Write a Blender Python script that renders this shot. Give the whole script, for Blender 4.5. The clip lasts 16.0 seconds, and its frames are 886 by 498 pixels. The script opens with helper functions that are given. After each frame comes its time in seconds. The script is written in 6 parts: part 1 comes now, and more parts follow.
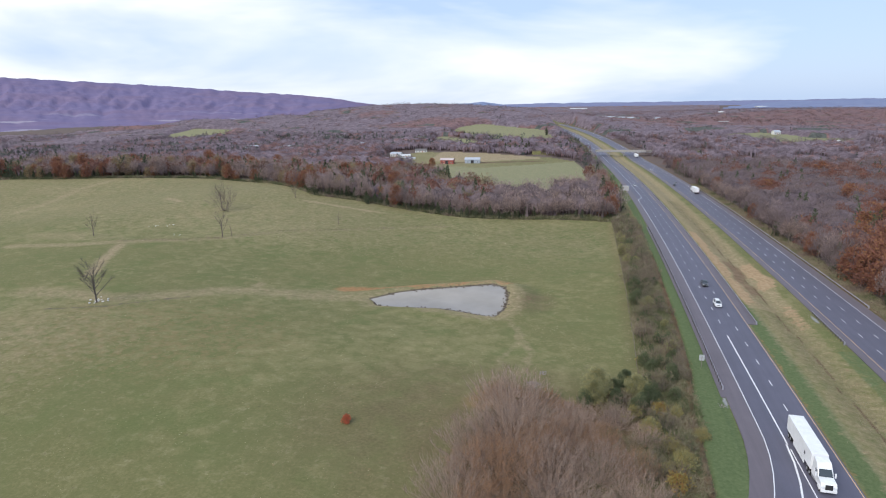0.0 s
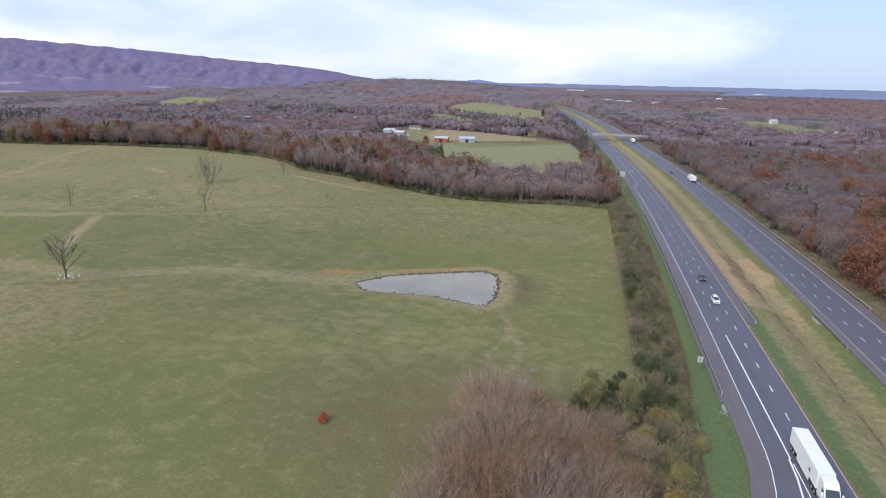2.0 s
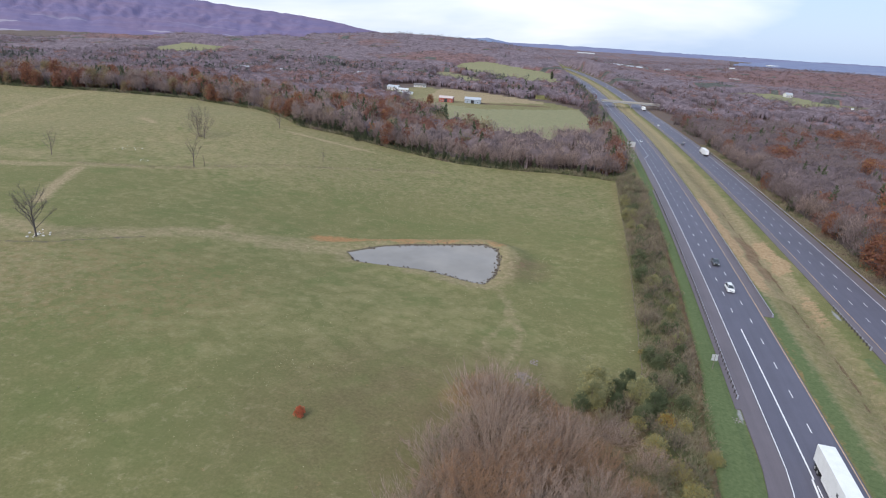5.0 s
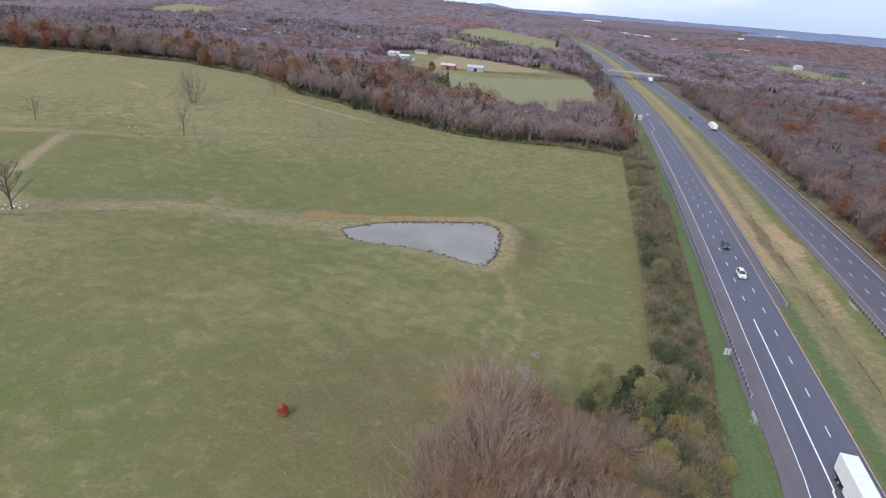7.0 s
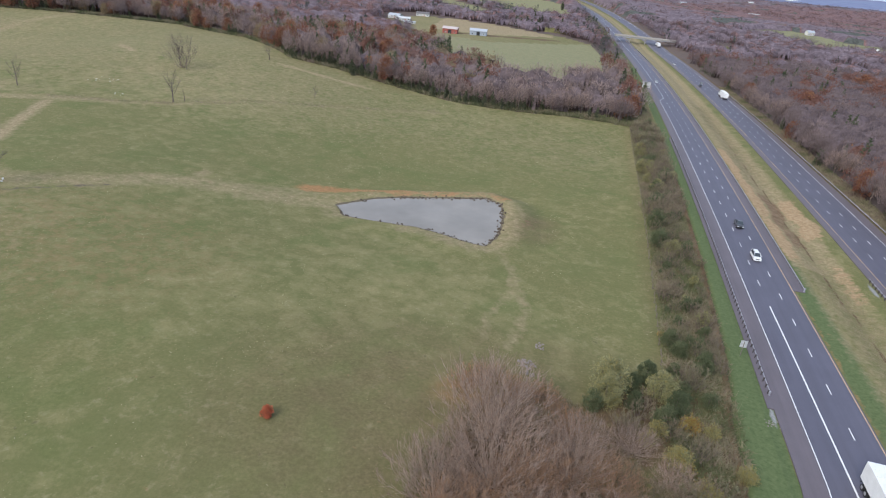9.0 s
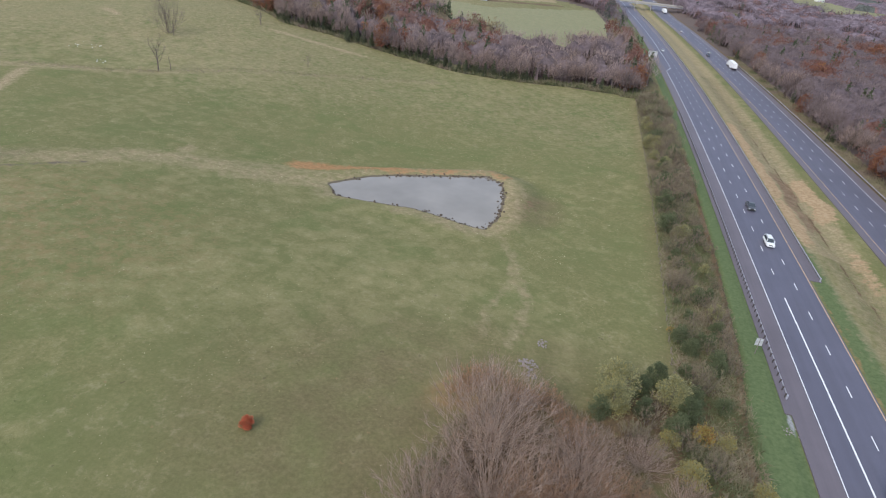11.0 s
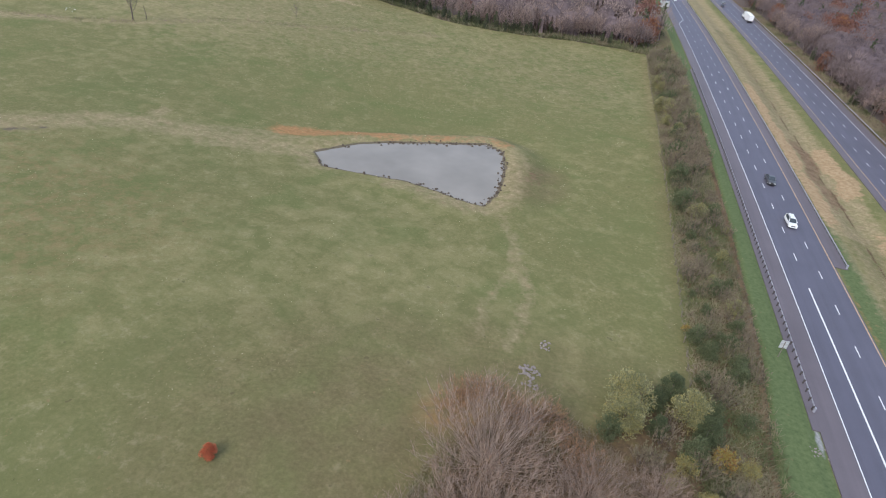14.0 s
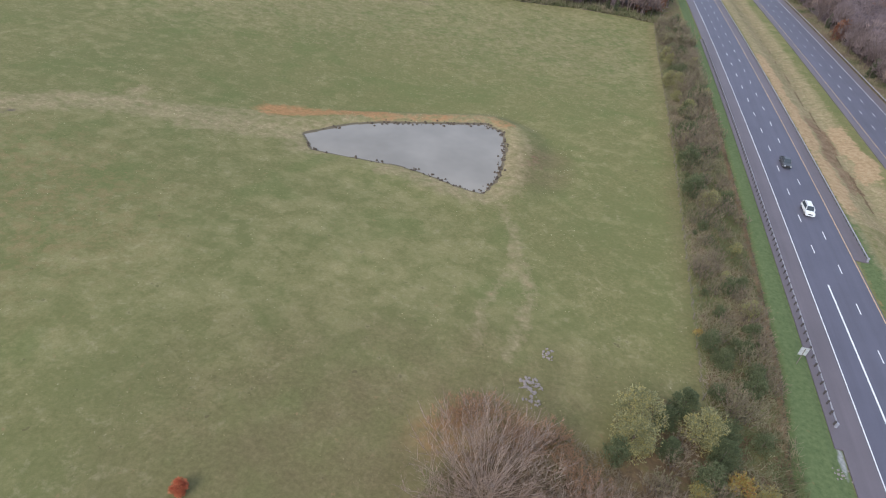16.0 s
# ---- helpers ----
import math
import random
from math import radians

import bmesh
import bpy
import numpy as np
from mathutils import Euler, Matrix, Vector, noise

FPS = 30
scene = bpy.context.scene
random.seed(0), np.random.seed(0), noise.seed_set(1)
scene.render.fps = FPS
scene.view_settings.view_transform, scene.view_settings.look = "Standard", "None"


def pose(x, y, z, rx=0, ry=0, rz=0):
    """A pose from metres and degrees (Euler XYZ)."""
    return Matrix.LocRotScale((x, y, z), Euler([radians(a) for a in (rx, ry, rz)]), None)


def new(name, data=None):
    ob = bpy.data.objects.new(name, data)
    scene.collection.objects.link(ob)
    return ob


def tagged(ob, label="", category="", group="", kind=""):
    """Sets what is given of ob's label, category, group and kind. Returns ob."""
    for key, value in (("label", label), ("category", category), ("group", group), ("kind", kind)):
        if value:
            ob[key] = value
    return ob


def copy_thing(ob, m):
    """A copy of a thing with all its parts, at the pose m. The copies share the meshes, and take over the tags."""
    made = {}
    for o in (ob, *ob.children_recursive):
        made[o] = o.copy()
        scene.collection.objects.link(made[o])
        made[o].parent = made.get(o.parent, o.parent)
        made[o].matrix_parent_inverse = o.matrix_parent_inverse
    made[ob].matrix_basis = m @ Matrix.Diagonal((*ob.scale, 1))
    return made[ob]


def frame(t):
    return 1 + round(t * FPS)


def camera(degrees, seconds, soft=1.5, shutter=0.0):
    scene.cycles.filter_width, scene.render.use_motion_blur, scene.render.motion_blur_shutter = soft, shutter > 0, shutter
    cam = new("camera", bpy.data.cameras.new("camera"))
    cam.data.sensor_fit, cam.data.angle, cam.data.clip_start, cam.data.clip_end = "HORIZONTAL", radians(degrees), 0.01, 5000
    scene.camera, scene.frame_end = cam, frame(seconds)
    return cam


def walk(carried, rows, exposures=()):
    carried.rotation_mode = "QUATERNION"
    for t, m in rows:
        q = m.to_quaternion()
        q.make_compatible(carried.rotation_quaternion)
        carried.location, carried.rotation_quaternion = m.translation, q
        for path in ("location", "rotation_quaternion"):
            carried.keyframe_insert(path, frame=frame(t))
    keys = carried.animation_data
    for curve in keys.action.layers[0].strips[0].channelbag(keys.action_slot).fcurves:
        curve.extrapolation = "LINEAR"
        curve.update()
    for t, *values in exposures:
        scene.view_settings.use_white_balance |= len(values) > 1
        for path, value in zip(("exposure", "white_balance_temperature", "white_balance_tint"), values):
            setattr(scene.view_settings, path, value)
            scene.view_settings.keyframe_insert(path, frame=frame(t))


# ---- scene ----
# ---- camera ----
cam = camera(72.48, 16.0, soft=1.1)
# seconds, place, tilt, heading, roll
PATH = [
    (0, -31.04, -107.09, 62.52, 76.345, 15.122, -0.902),
    (0.5, -31.56, -105.02, 62.55, 75.874, 14.300, -0.364),
    (1, -32.10, -102.86, 62.58, 75.381, 14.072, 0.168),
    (1.5, -32.57, -100.67, 62.63, 74.834, 14.101, 0.714),
    (2, -33.03, -98.47, 62.67, 74.253, 14.242, 1.226),
    (2.5, -33.56, -96.28, 62.65, 73.648, 14.369, 1.709),
    (3, -34.06, -94.15, 62.64, 73.045, 14.364, 2.209),
    (3.5, -34.56, -92.02, 62.66, 72.423, 14.301, 2.682),
    (4, -35.03, -89.98, 62.70, 71.796, 14.229, 3.075),
    (6.5, -37.43, -79.26, 62.40, 68.382, 13.806, 4.514),
    (7, -37.94, -77.08, 62.41, 67.595, 13.788, 4.699),
    (7.5, -38.47, -74.90, 62.40, 66.795, 13.763, 4.782),
    (8, -38.97, -72.72, 62.31, 66.019, 13.695, 4.956),
    (8.5, -39.48, -70.53, 62.25, 65.239, 13.629, 5.077),
    (9, -39.99, -68.36, 62.25, 64.409, 13.574, 5.176),
    (11.5, -42.65, -57.57, 62.29, 60.621, 12.925, 5.946),
    (12, -43.14, -55.38, 62.30, 59.833, 12.779, 6.123),
    (12.5, -43.61, -53.25, 62.28, 59.063, 12.649, 6.270),
    (13, -44.06, -51.09, 62.27, 58.292, 12.507, 6.380),
    (13.5, -44.49, -48.98, 62.24, 57.524, 12.436, 6.519),
    (14, -44.95, -46.86, 62.23, 56.739, 12.325, 6.655),
    (14.5, -45.43, -44.67, 62.32, 55.922, 12.223, 6.694),
    (15, -45.94, -42.45, 62.47, 55.104, 12.081, 6.725),
    (15.5, -46.35, -40.22, 62.43, 54.355, 11.957, 6.748),
    (16, -46.73, -37.99, 62.36, 53.603, 11.867, 6.848),
]
walk(cam, [(t, pose(x, y, z, 0, 0, head) @ pose(0, 0, 0, tilt) @ pose(0, 0, 0, 0, 0, roll))
           for t, x, y, z, tilt, head, roll in PATH], exposures=((0.0, 0.42), (5.0, 0.45), (16.0, 0.58)))
# ---- end camera ----

# ---- world and light ----
SUN_AZ, SUN_EL = radians(205), radians(38)
world = bpy.data.worlds.new("overcast_sky")
scene.world = world
world.use_nodes = True
wn = world.node_tree.nodes
wl = world.node_tree.links
for n in list(wn):
    wn.remove(n)


def wnode(kind, **props):
    n = wn.new(kind)
    for k, v in props.items():
        n.inputs[k].default_value = v
    return n


w_out = wn.new("ShaderNodeOutputWorld")
w_bg = wnode("ShaderNodeBackground", Strength=1.0)
w_sky = wn.new("ShaderNodeTexSky")
w_sky.sky_type = "NISHITA"
w_sky.sun_disc = False
w_sky.sun_elevation, w_sky.sun_rotation = SUN_EL, SUN_AZ
w_scale = wn.new("ShaderNodeVectorMath")
w_scale.operation = "SCALE"
w_scale.inputs["Scale"].default_value = 0.11
w_tc = wn.new("ShaderNodeTexCoord")
w_map = wn.new("ShaderNodeMapping")
w_map.inputs["Scale"].default_value = (1.0, 1.6, 5.0)
w_map.inputs["Rotation"].default_value = (0, 0, radians(20))
w_noise = wnode("ShaderNodeTexNoise", Scale=1.7, Detail=5.0, Roughness=0.5, Distortion=0.4)
w_ramp = wn.new("ShaderNodeValToRGB")
w_ramp.color_ramp.elements[0].position, w_ramp.color_ramp.elements[1].position = 0.495, 0.79
w_noise2 = wnode("ShaderNodeTexNoise", Scale=3.0, Detail=4.0, Roughness=0.55)
w_cloud = wn.new("ShaderNodeValToRGB")
w_cloud.color_ramp.elements[0].position, w_cloud.color_ramp.elements[1].position = 0.3, 0.65
w_cloud.color_ramp.elements[0].color = (0.74, 0.78, 0.84, 1)
w_cloud.color_ramp.elements[1].color = (0.93, 0.93, 0.93, 1)
w_veil = wn.new("ShaderNodeMixRGB")
w_veil.inputs[0].default_value = 0.8
w_veil.inputs[2].default_value = (0.42, 0.55, 0.79, 1)
w_mix = wn.new("ShaderNodeMixRGB")
wl.new(w_tc.outputs["Generated"], w_map.inputs["Vector"])
wl.new(w_map.outputs[0], w_noise.inputs["Vector"])
wl.new(w_map.outputs[0], w_noise2.inputs["Vector"])
w_sep = wn.new("ShaderNodeSeparateXYZ")
w_lean = wn.new("ShaderNodeMath")
w_lean.operation = "MULTIPLY_ADD"
w_lean.inputs[1].default_value = -0.35
wl.new(w_tc.outputs["Generated"], w_sep.inputs[0])
wl.new(w_sep.outputs["X"], w_lean.inputs[0])
wl.new(w_noise.outputs["Fac"], w_lean.inputs[2])
wl.new(w_lean.outputs[0], w_ramp.inputs[0])
wl.new(w_noise2.outputs["Fac"], w_cloud.inputs[0])
wl.new(w_sky.outputs[0], w_scale.inputs[0])
wl.new(w_scale.outputs[0], w_veil.inputs[1])
wl.new(w_ramp.outputs[0], w_mix.inputs[0])
wl.new(w_veil.outputs[0], w_mix.inputs[1])
wl.new(w_cloud.outputs[0], w_mix.inputs[2])
wl.new(w_mix.outputs[0], w_bg.inputs["Color"])
wl.new(w_bg.outputs[0], w_out.inputs["Surface"])

sun = new("sun", bpy.data.lights.new("sun", "SUN"))
sun.data.energy, sun.data.angle, sun.data.color = 2.0, radians(32), (1.0, 0.96, 0.9)
sun.rotation_euler = (math.pi / 2 - SUN_EL, 0, math.pi - SUN_AZ)


# ---- materials ----
class Mat:
    """A small builder for procedural materials."""

    def __init__(self, name, rough=0.9, metal=0.0, spec=0.3):
        self.m = bpy.data.materials.new(name)
        self.m.use_nodes = True
        self.n, self.l = self.m.node_tree.nodes, self.m.node_tree.links
        self.b = self.n["Principled BSDF"]
        self.b.inputs["Roughness"].default_value = rough
        self.b.inputs["Metallic"].default_value = metal
        self.b.inputs["Specular IOR Level"].default_value = spec
        self.tc = self.n.new("ShaderNodeTexCoord")

    def noise(self, scale, detail=3.0, rough=0.6, stretch=None, coord="Object", distort=0.0):
        t = self.n.new("ShaderNodeTexNoise")
        t.inputs["Scale"].default_value = scale
        t.inputs["Detail"].default_value = detail
        t.inputs["Roughness"].default_value = rough
        t.inputs["Distortion"].default_value = distort
        src = self.tc.outputs[coord]
        if stretch:
            mp = self.n.new("ShaderNodeMapping")
            mp.inputs["Scale"].default_value = stretch
            self.l.new(src, mp.inputs[0])
            src = mp.outputs[0]
        self.l.new(src, t.inputs["Vector"])
        return t.outputs["Fac"]

    def ramp(self, fac, *stops):
        r = self.n.new("ShaderNodeValToRGB")
        e = r.color_ramp.elements
        while len(e) < len(stops):
            e.new(0.5)
        for el, (pos, col) in zip(e, stops):
            el.position = pos
            el.color = (*col, 1) if not isinstance(col, float) else (col, col, col, 1)
        self.l.new(fac, r.inputs[0])
        return r.outputs[0]

    def attr(self, name):
        a = self.n.new("ShaderNodeAttribute")
        a.attribute_name = name
        return a.outputs["Fac"]

    def math(self, op, a, b, clamp=False):
        m = self.n.new("ShaderNodeMath")
        m.operation, m.use_clamp = op, clamp
        for i, v in enumerate((a, b)):
            if isinstance(v, (int, float)):
                m.inputs[i].default_value = v
            else:
                self.l.new(v, m.inputs[i])
        return m.outputs[0]

    def mix(self, fac, a, b, blend="MIX"):
        m = self.n.new("ShaderNodeMixRGB")
        m.blend_type = blend
        for i, v in enumerate((fac, a, b)):
            if isinstance(v, (int, float)):
                m.inputs[i].default_value = v
            elif isinstance(v, tuple):
                m.inputs[i].default_value = (*v, 1)
            else:
                self.l.new(v, m.inputs[i])
        return m.outputs[0]

    def random(self):
        return self.n.new("ShaderNodeObjectInfo").outputs["Random"]

    def done(self, color, bump=None, strength=0.3, dist=0.05, rough=None):
        if isinstance(color, tuple):
            self.b.inputs["Base Color"].default_value = (*color, 1)
        else:
            self.l.new(color, self.b.inputs["Base Color"])
        if bump is not None:
            bn = self.n.new("ShaderNodeBump")
            bn.inputs["Strength"].default_value = strength
            bn.inputs["Distance"].default_value = dist
            self.l.new(bump, bn.inputs["Height"])
            self.l.new(bn.outputs[0], self.b.inputs["Normal"])
        if rough is not None:
            self.l.new(rough, self.b.inputs["Roughness"])
        return self.m


def worn(name, color, var=0.25, scale=3.0, fine=25.0, rough=0.7, metal=0.0, spec=0.3, bump=0.15):
    m = Mat(name, rough, metal, spec)
    big, small = m.noise(scale, 3), m.noise(fine, 3)
    lo = tuple(c * (1 - var) for c in color)
    hi = tuple(min(1, c * (1 + var)) for c in color)
    c = m.mix(0.35, m.ramp(big, (0.3, lo), (0.7, hi)), m.ramp(small, (0.3, lo), (0.7, hi)))
    return m.done(c, small, bump, 0.02)


def ground_material():
    m = Mat("pasture_ground", 0.95, 0, 0.15)
    huge = m.noise(0.011, 3, 0.55)
    big = m.noise(0.05, 4, 0.6)
    mid = m.noise(0.22, 5, 0.62, None, "Object", 0.25)
    fine = m.noise(1.6, 4, 0.7)
    tuft = m.noise(5.0, 3, 0.7)
    green = m.ramp(fine, (0.28, (0.126, 0.122, 0.049)), (0.52, (0.153, 0.147, 0.062)), (0.76, (0.203, 0.183, 0.084)))
    green = m.mix(m.ramp(big, (0.42, 0.0), (0.62, 0.75)), green, (0.130, 0.137, 0.054))
    straw = m.ramp(tuft, (0.3, (0.225, 0.195, 0.095)), (0.7, (0.38, 0.32, 0.17)))
    patch = m.math("ADD", m.math("MULTIPLY", mid, 0.62), m.math("MULTIPLY", huge, 0.5))
    patchy = m.ramp(patch, (0.55, 0.0), (0.74, 0.5))
    col = m.mix(patchy, green, straw)
    flecks = m.math("MULTIPLY", m.ramp(m.noise(0.75, 5, 0.72, None, "Object", 0.2), (0.53, 0.0), (0.67, 0.62)), m.ramp(mid, (0.42, 0.12), (0.6, 1.0)))
    col = m.mix(flecks, col, (0.285, 0.252, 0.145))
    # soft drifts of pale dead grass, and greener hollows between them
    drift = m.ramp(m.noise(0.30, 6, 0.78, None, "Object", 0.25), (0.52, 0.0), (0.74, 0.42))
    col = m.mix(drift, col, m.ramp(fine, (0.3, (0.208, 0.182, 0.086)), (0.7, (0.292, 0.252, 0.132))))
    moist = m.ramp(m.noise(0.085, 3, 0.5, None, "Object", 0.5), (0.54, 0.0), (0.68, 0.6))
    col = m.mix(moist, col, m.ramp(fine, (0.3, (0.100, 0.118, 0.041)), (0.7, (0.138, 0.154, 0.058))))
    rusty = m.math("MULTIPLY", m.attr("stubble"), m.ramp(m.noise(0.42, 6, 0.75, None, "Object", 0.3), (0.47, 0.0), (0.62, 0.75)))
    col = m.mix(rusty, col, m.ramp(tuft, (0.3, (0.165, 0.125, 0.060)), (0.7, (0.270, 0.195, 0.100))))
    # browner, thinner turf with drifted leaves round the trees
    thin = m.math("MULTIPLY", m.attr("leaves"), m.ramp(m.noise(0.16, 5, 0.65), (0.3, 0.35), (0.65, 1.0)))
    col = m.mix(thin, col, m.ramp(fine, (0.3, (0.105, 0.081, 0.043)), (0.7, (0.172, 0.130, 0.074))))
    fallen = m.math("MULTIPLY", m.attr("fallen"), m.ramp(m.noise(0.45, 5, 0.75), (0.34, 0.0), (0.62, 1.0)))
    col = m.mix(fallen, col, m.ramp(tuft, (0.3, (0.225, 0.126, 0.062)), (0.7, (0.345, 0.200, 0.102))))
    grain = m.noise(2.6, 5, 0.8)
    col = m.mix(1.0, col, m.ramp(grain, (0.3, (0.91, 0.915, 0.91)), (0.5, (0.995, 1.0, 0.995)), (0.7, (1.09, 1.08, 1.08))), "MULTIPLY")
    # dung, bare crumbs and pale stones scattered on the turf
    crumbs = m.ramp(m.noise(0.75, 2, 0.5), (0.725, 0.0), (0.755, 1.0))
    col = m.mix(m.math("MULTIPLY", crumbs, 0.45), col, (0.07, 0.055, 0.03))

    def edge(name, soft=0.35, low=0.38, high=0.62):
        a = m.math("ADD", m.attr(name), m.math("MULTIPLY", m.math("SUBTRACT", m.noise(0.5, 4, 0.7), 0.5), soft * 2.2))
        return m.ramp(a, (low, 0.0), (high, 1.0))

    col = m.mix(edge("meadow", 0.1), col, m.ramp(mid, (0.3, (0.158, 0.178, 0.092)), (0.7, (0.222, 0.228, 0.122))))
    lush = m.ramp(fine, (0.3, (0.073, 0.104, 0.042)), (0.7, (0.130, 0.160, 0.073)))
    col = m.mix(edge("lush"), col, lush)
    dry = m.ramp(m.noise(1.1, 5, 0.75), (0.3, (0.19, 0.145, 0.085)), (0.5, (0.305, 0.235, 0.145)), (0.75, (0.45, 0.36, 0.235)))
    col = m.mix(m.math("MULTIPLY", edge("dry", 0.60, 0.22, 0.80), 0.86), col, dry)
    clay = m.ramp(m.noise(0.8, 4, 0.7), (0.3, (0.25, 0.13, 0.06)), (0.7, (0.40, 0.215, 0.105)))
    col = m.mix(m.math("MULTIPLY", edge("clay", 0.95, 0.34, 0.95), 0.85), col, clay)
    sand = m.ramp(m.noise(0.9, 5, 0.75), (0.3, (0.245, 0.158, 0.088)), (0.5, (0.34, 0.236, 0.140)), (0.75, (0.45, 0.335, 0.212)))
    col = m.mix(m.math("MULTIPLY", edge("sand", 0.7), 0.88), col, sand)
    soil = m.ramp(m.noise(0.45, 6, 0.75), (0.3, (0.115, 0.072, 0.042)), (0.5, (0.185, 0.12, 0.075)), (0.7, (0.30, 0.21, 0.135)))
    col = m.mix(m.math("MULTIPLY", edge("soil", 0.9), 0.9), col, soil)
    litter = m.ramp(m.noise(1.4, 5, 0.75), (0.3, (0.085, 0.060, 0.038)), (0.55, (0.150, 0.102, 0.060)), (0.8, (0.22, 0.150, 0.083)))
    col = m.mix(edge("litter", 0.45), col, litter)
    woods = m.ramp(m.noise(0.03, 6, 0.7), (0.3, (0.100, 0.078, 0.070)), (0.55, (0.130, 0.098, 0.086)), (0.75, (0.140, 0.096, 0.072)))
    col = m.mix(edge("wood", 0.2), col, woods)
    stone = m.ramp(m.noise(3.0, 3, 0.6), (0.3, 0.20), (0.7, 0.34))
    col = m.mix(edge("gravel", 0.3), col, stone)
    # wet rim and ditch mud; also colours the painted ditch shadow by the lone tree
    mud = (0.11, 0.09, 0.07)
    col = m.mix(m.math("MULTIPLY", edge("mud", 0.5), 0.85), col, mud)
    relief = m.math("ADD", m.math("MULTIPLY", fine, 0.6), m.math("MULTIPLY", tuft, 0.4))
    return m.done(col, relief, 0.3, 0.2)


def asphalt_material(name, tone):
    m = Mat(name, 0.62, 0, 0.5)
    lane = m.noise(0.8, 3, 0.6, (1.0, 0.02, 1.0))
    big, small = m.noise(0.12, 4, 0.6), m.noise(14.0, 3, 0.7)
    c = m.ramp(lane, (0.3, tuple(v * 0.82 for v in tone)), (0.7, tuple(v * 1.15 for v in tone)))
    c = m.mix(0.35, c, m.ramp(big, (0.3, tuple(v * 0.75 for v in tone)), (0.7, tuple(v * 1.25 for v in tone))))
    c = m.mix(0.2, c, m.ramp(small, (0.3, 0.03), (0.7, 0.14)))
    return m.done(c, small, 0.2, 0.01)


def tree_material(name, *stops, lift_by=0.75, vary=0.28, gain=1.3, crowns=0.0):
    """Bark, twig or leaf colours picked by a tint stored on the mesh and varied by place."""
    m = Mat(name, 0.95, 0, 0.1)
    gains = gain if isinstance(gain, tuple) else (gain,) * 3
    c = m.ramp(m.attr("tint"), *[(p, tuple(v * g for v, g in zip(col, gains))) for p, col in stops])
    v = m.noise(0.6, 3, 0.7)
    c = m.mix(1.0, c, m.ramp(v, (0.25, 1 - vary), (0.75, 1 + vary)), "MULTIPLY")
    if crowns:
        c = m.mix(1.0, c, m.ramp(m.noise(0.13, 3, 0.65), (0.32, 1 - crowns), (0.68, 1 + crowns)), "MULTIPLY")
    # fine twigs and leaves scatter light much as an upward-facing cushion would
    geo = m.n.new("ShaderNodeNewGeometry")
    lift = m.n.new("ShaderNodeVectorMath")
    lift.operation = "MULTIPLY_ADD"
    lift.inputs[1].default_value = (0.45, 0.45, 0.45)
    lift.inputs[2].default_value = (0, 0, lift_by)
    m.l.new(geo.outputs["Normal"], lift.inputs[0])
    norm = m.n.new("ShaderNodeVectorMath")
    norm.operation = "NORMALIZE"
    m.l.new(lift.outputs[0], norm.inputs[0])
    m.l.new(norm.outputs[0], m.b.inputs["Normal"])
    thin = m.n.new("ShaderNodeBsdfTranslucent")
    m.l.new(c, thin.inputs["Color"])
    both = m.n.new("ShaderNodeMixShader")
    both.inputs[0].default_value = 0.32
    m.l.new(m.b.outputs[0], both.inputs[1])
    m.l.new(thin.outputs[0], both.inputs[2])
    m.l.new(both.outputs[0], m.n["Material Output"].inputs["Surface"])
    return m.done(c)


M_ground = ground_material()
M_road = asphalt_material("road_asphalt", (0.100, 0.094, 0.134))
M_shoulder = asphalt_material("shoulder_asphalt", (0.137, 0.111, 0.128))
M_white = worn("white_road_paint", (0.72, 0.72, 0.74), 0.15, 1.5, 12, 0.7)
M_yellow = worn("yellow_road_paint", (0.62, 0.42, 0.24), 0.2, 1.0, 12, 0.7)
M_steel = worn("galvanised_steel", (0.58, 0.60, 0.64), 0.15, 2, 20, 0.55, 0.25)
M_postwood = worn("grey_post_timber", (0.20, 0.17, 0.145), 0.25, 4, 30, 0.9)
M_concrete = worn("weathered_concrete", (0.33, 0.31, 0.29), 0.2, 0.6, 8, 0.9)
M_woods = tree_material("woodland_twigs",
                        (0.00, (0.106, 0.086, 0.096)), (0.08, (0.140, 0.116, 0.126)), (0.16, (0.118, 0.096, 0.102)), (0.25, (0.154, 0.126, 0.132)), (0.30, (0.190, 0.152, 0.150)), (0.38, (0.240, 0.196, 0.188)),
                        (0.46, (0.195, 0.150, 0.140)), (0.55, (0.225, 0.176, 0.156)),
                        (0.57, (0.105, 0.083, 0.080)), (0.64, (0.165, 0.100, 0.090)), (0.70, (0.118, 0.062, 0.052)), (0.78, (0.172, 0.080, 0.058)), (0.86, (0.245, 0.138, 0.065)), (0.89, (0.185, 0.158, 0.105)),
                        (0.92, (0.095, 0.105, 0.066)), (1.0, (0.052, 0.070, 0.045)), gain=(1.62, 1.53, 1.43))
M_twig = tree_material("fine_bare_twigs", (0.0, (0.115, 0.084, 0.074)), (0.3, (0.240, 0.180, 0.150)), (0.45, (0.170, 0.124, 0.102)), (0.6, (0.262, 0.180, 0.130)), (0.8, (0.300, 0.180, 0.110)), (1.0, (0.360, 0.200, 0.100)), lift_by=0.3)
M_leaf = tree_material("bush_leaves", (0.0, (0.050, 0.066, 0.040)), (0.25, (0.088, 0.106, 0.056)), (0.5, (0.17, 0.175, 0.095)), (0.62, (0.31, 0.29, 0.155)),
                       (0.72, (0.30, 0.24, 0.07)), (0.85, (0.28, 0.145, 0.06)), (1.0, (0.46, 0.12, 0.07)))
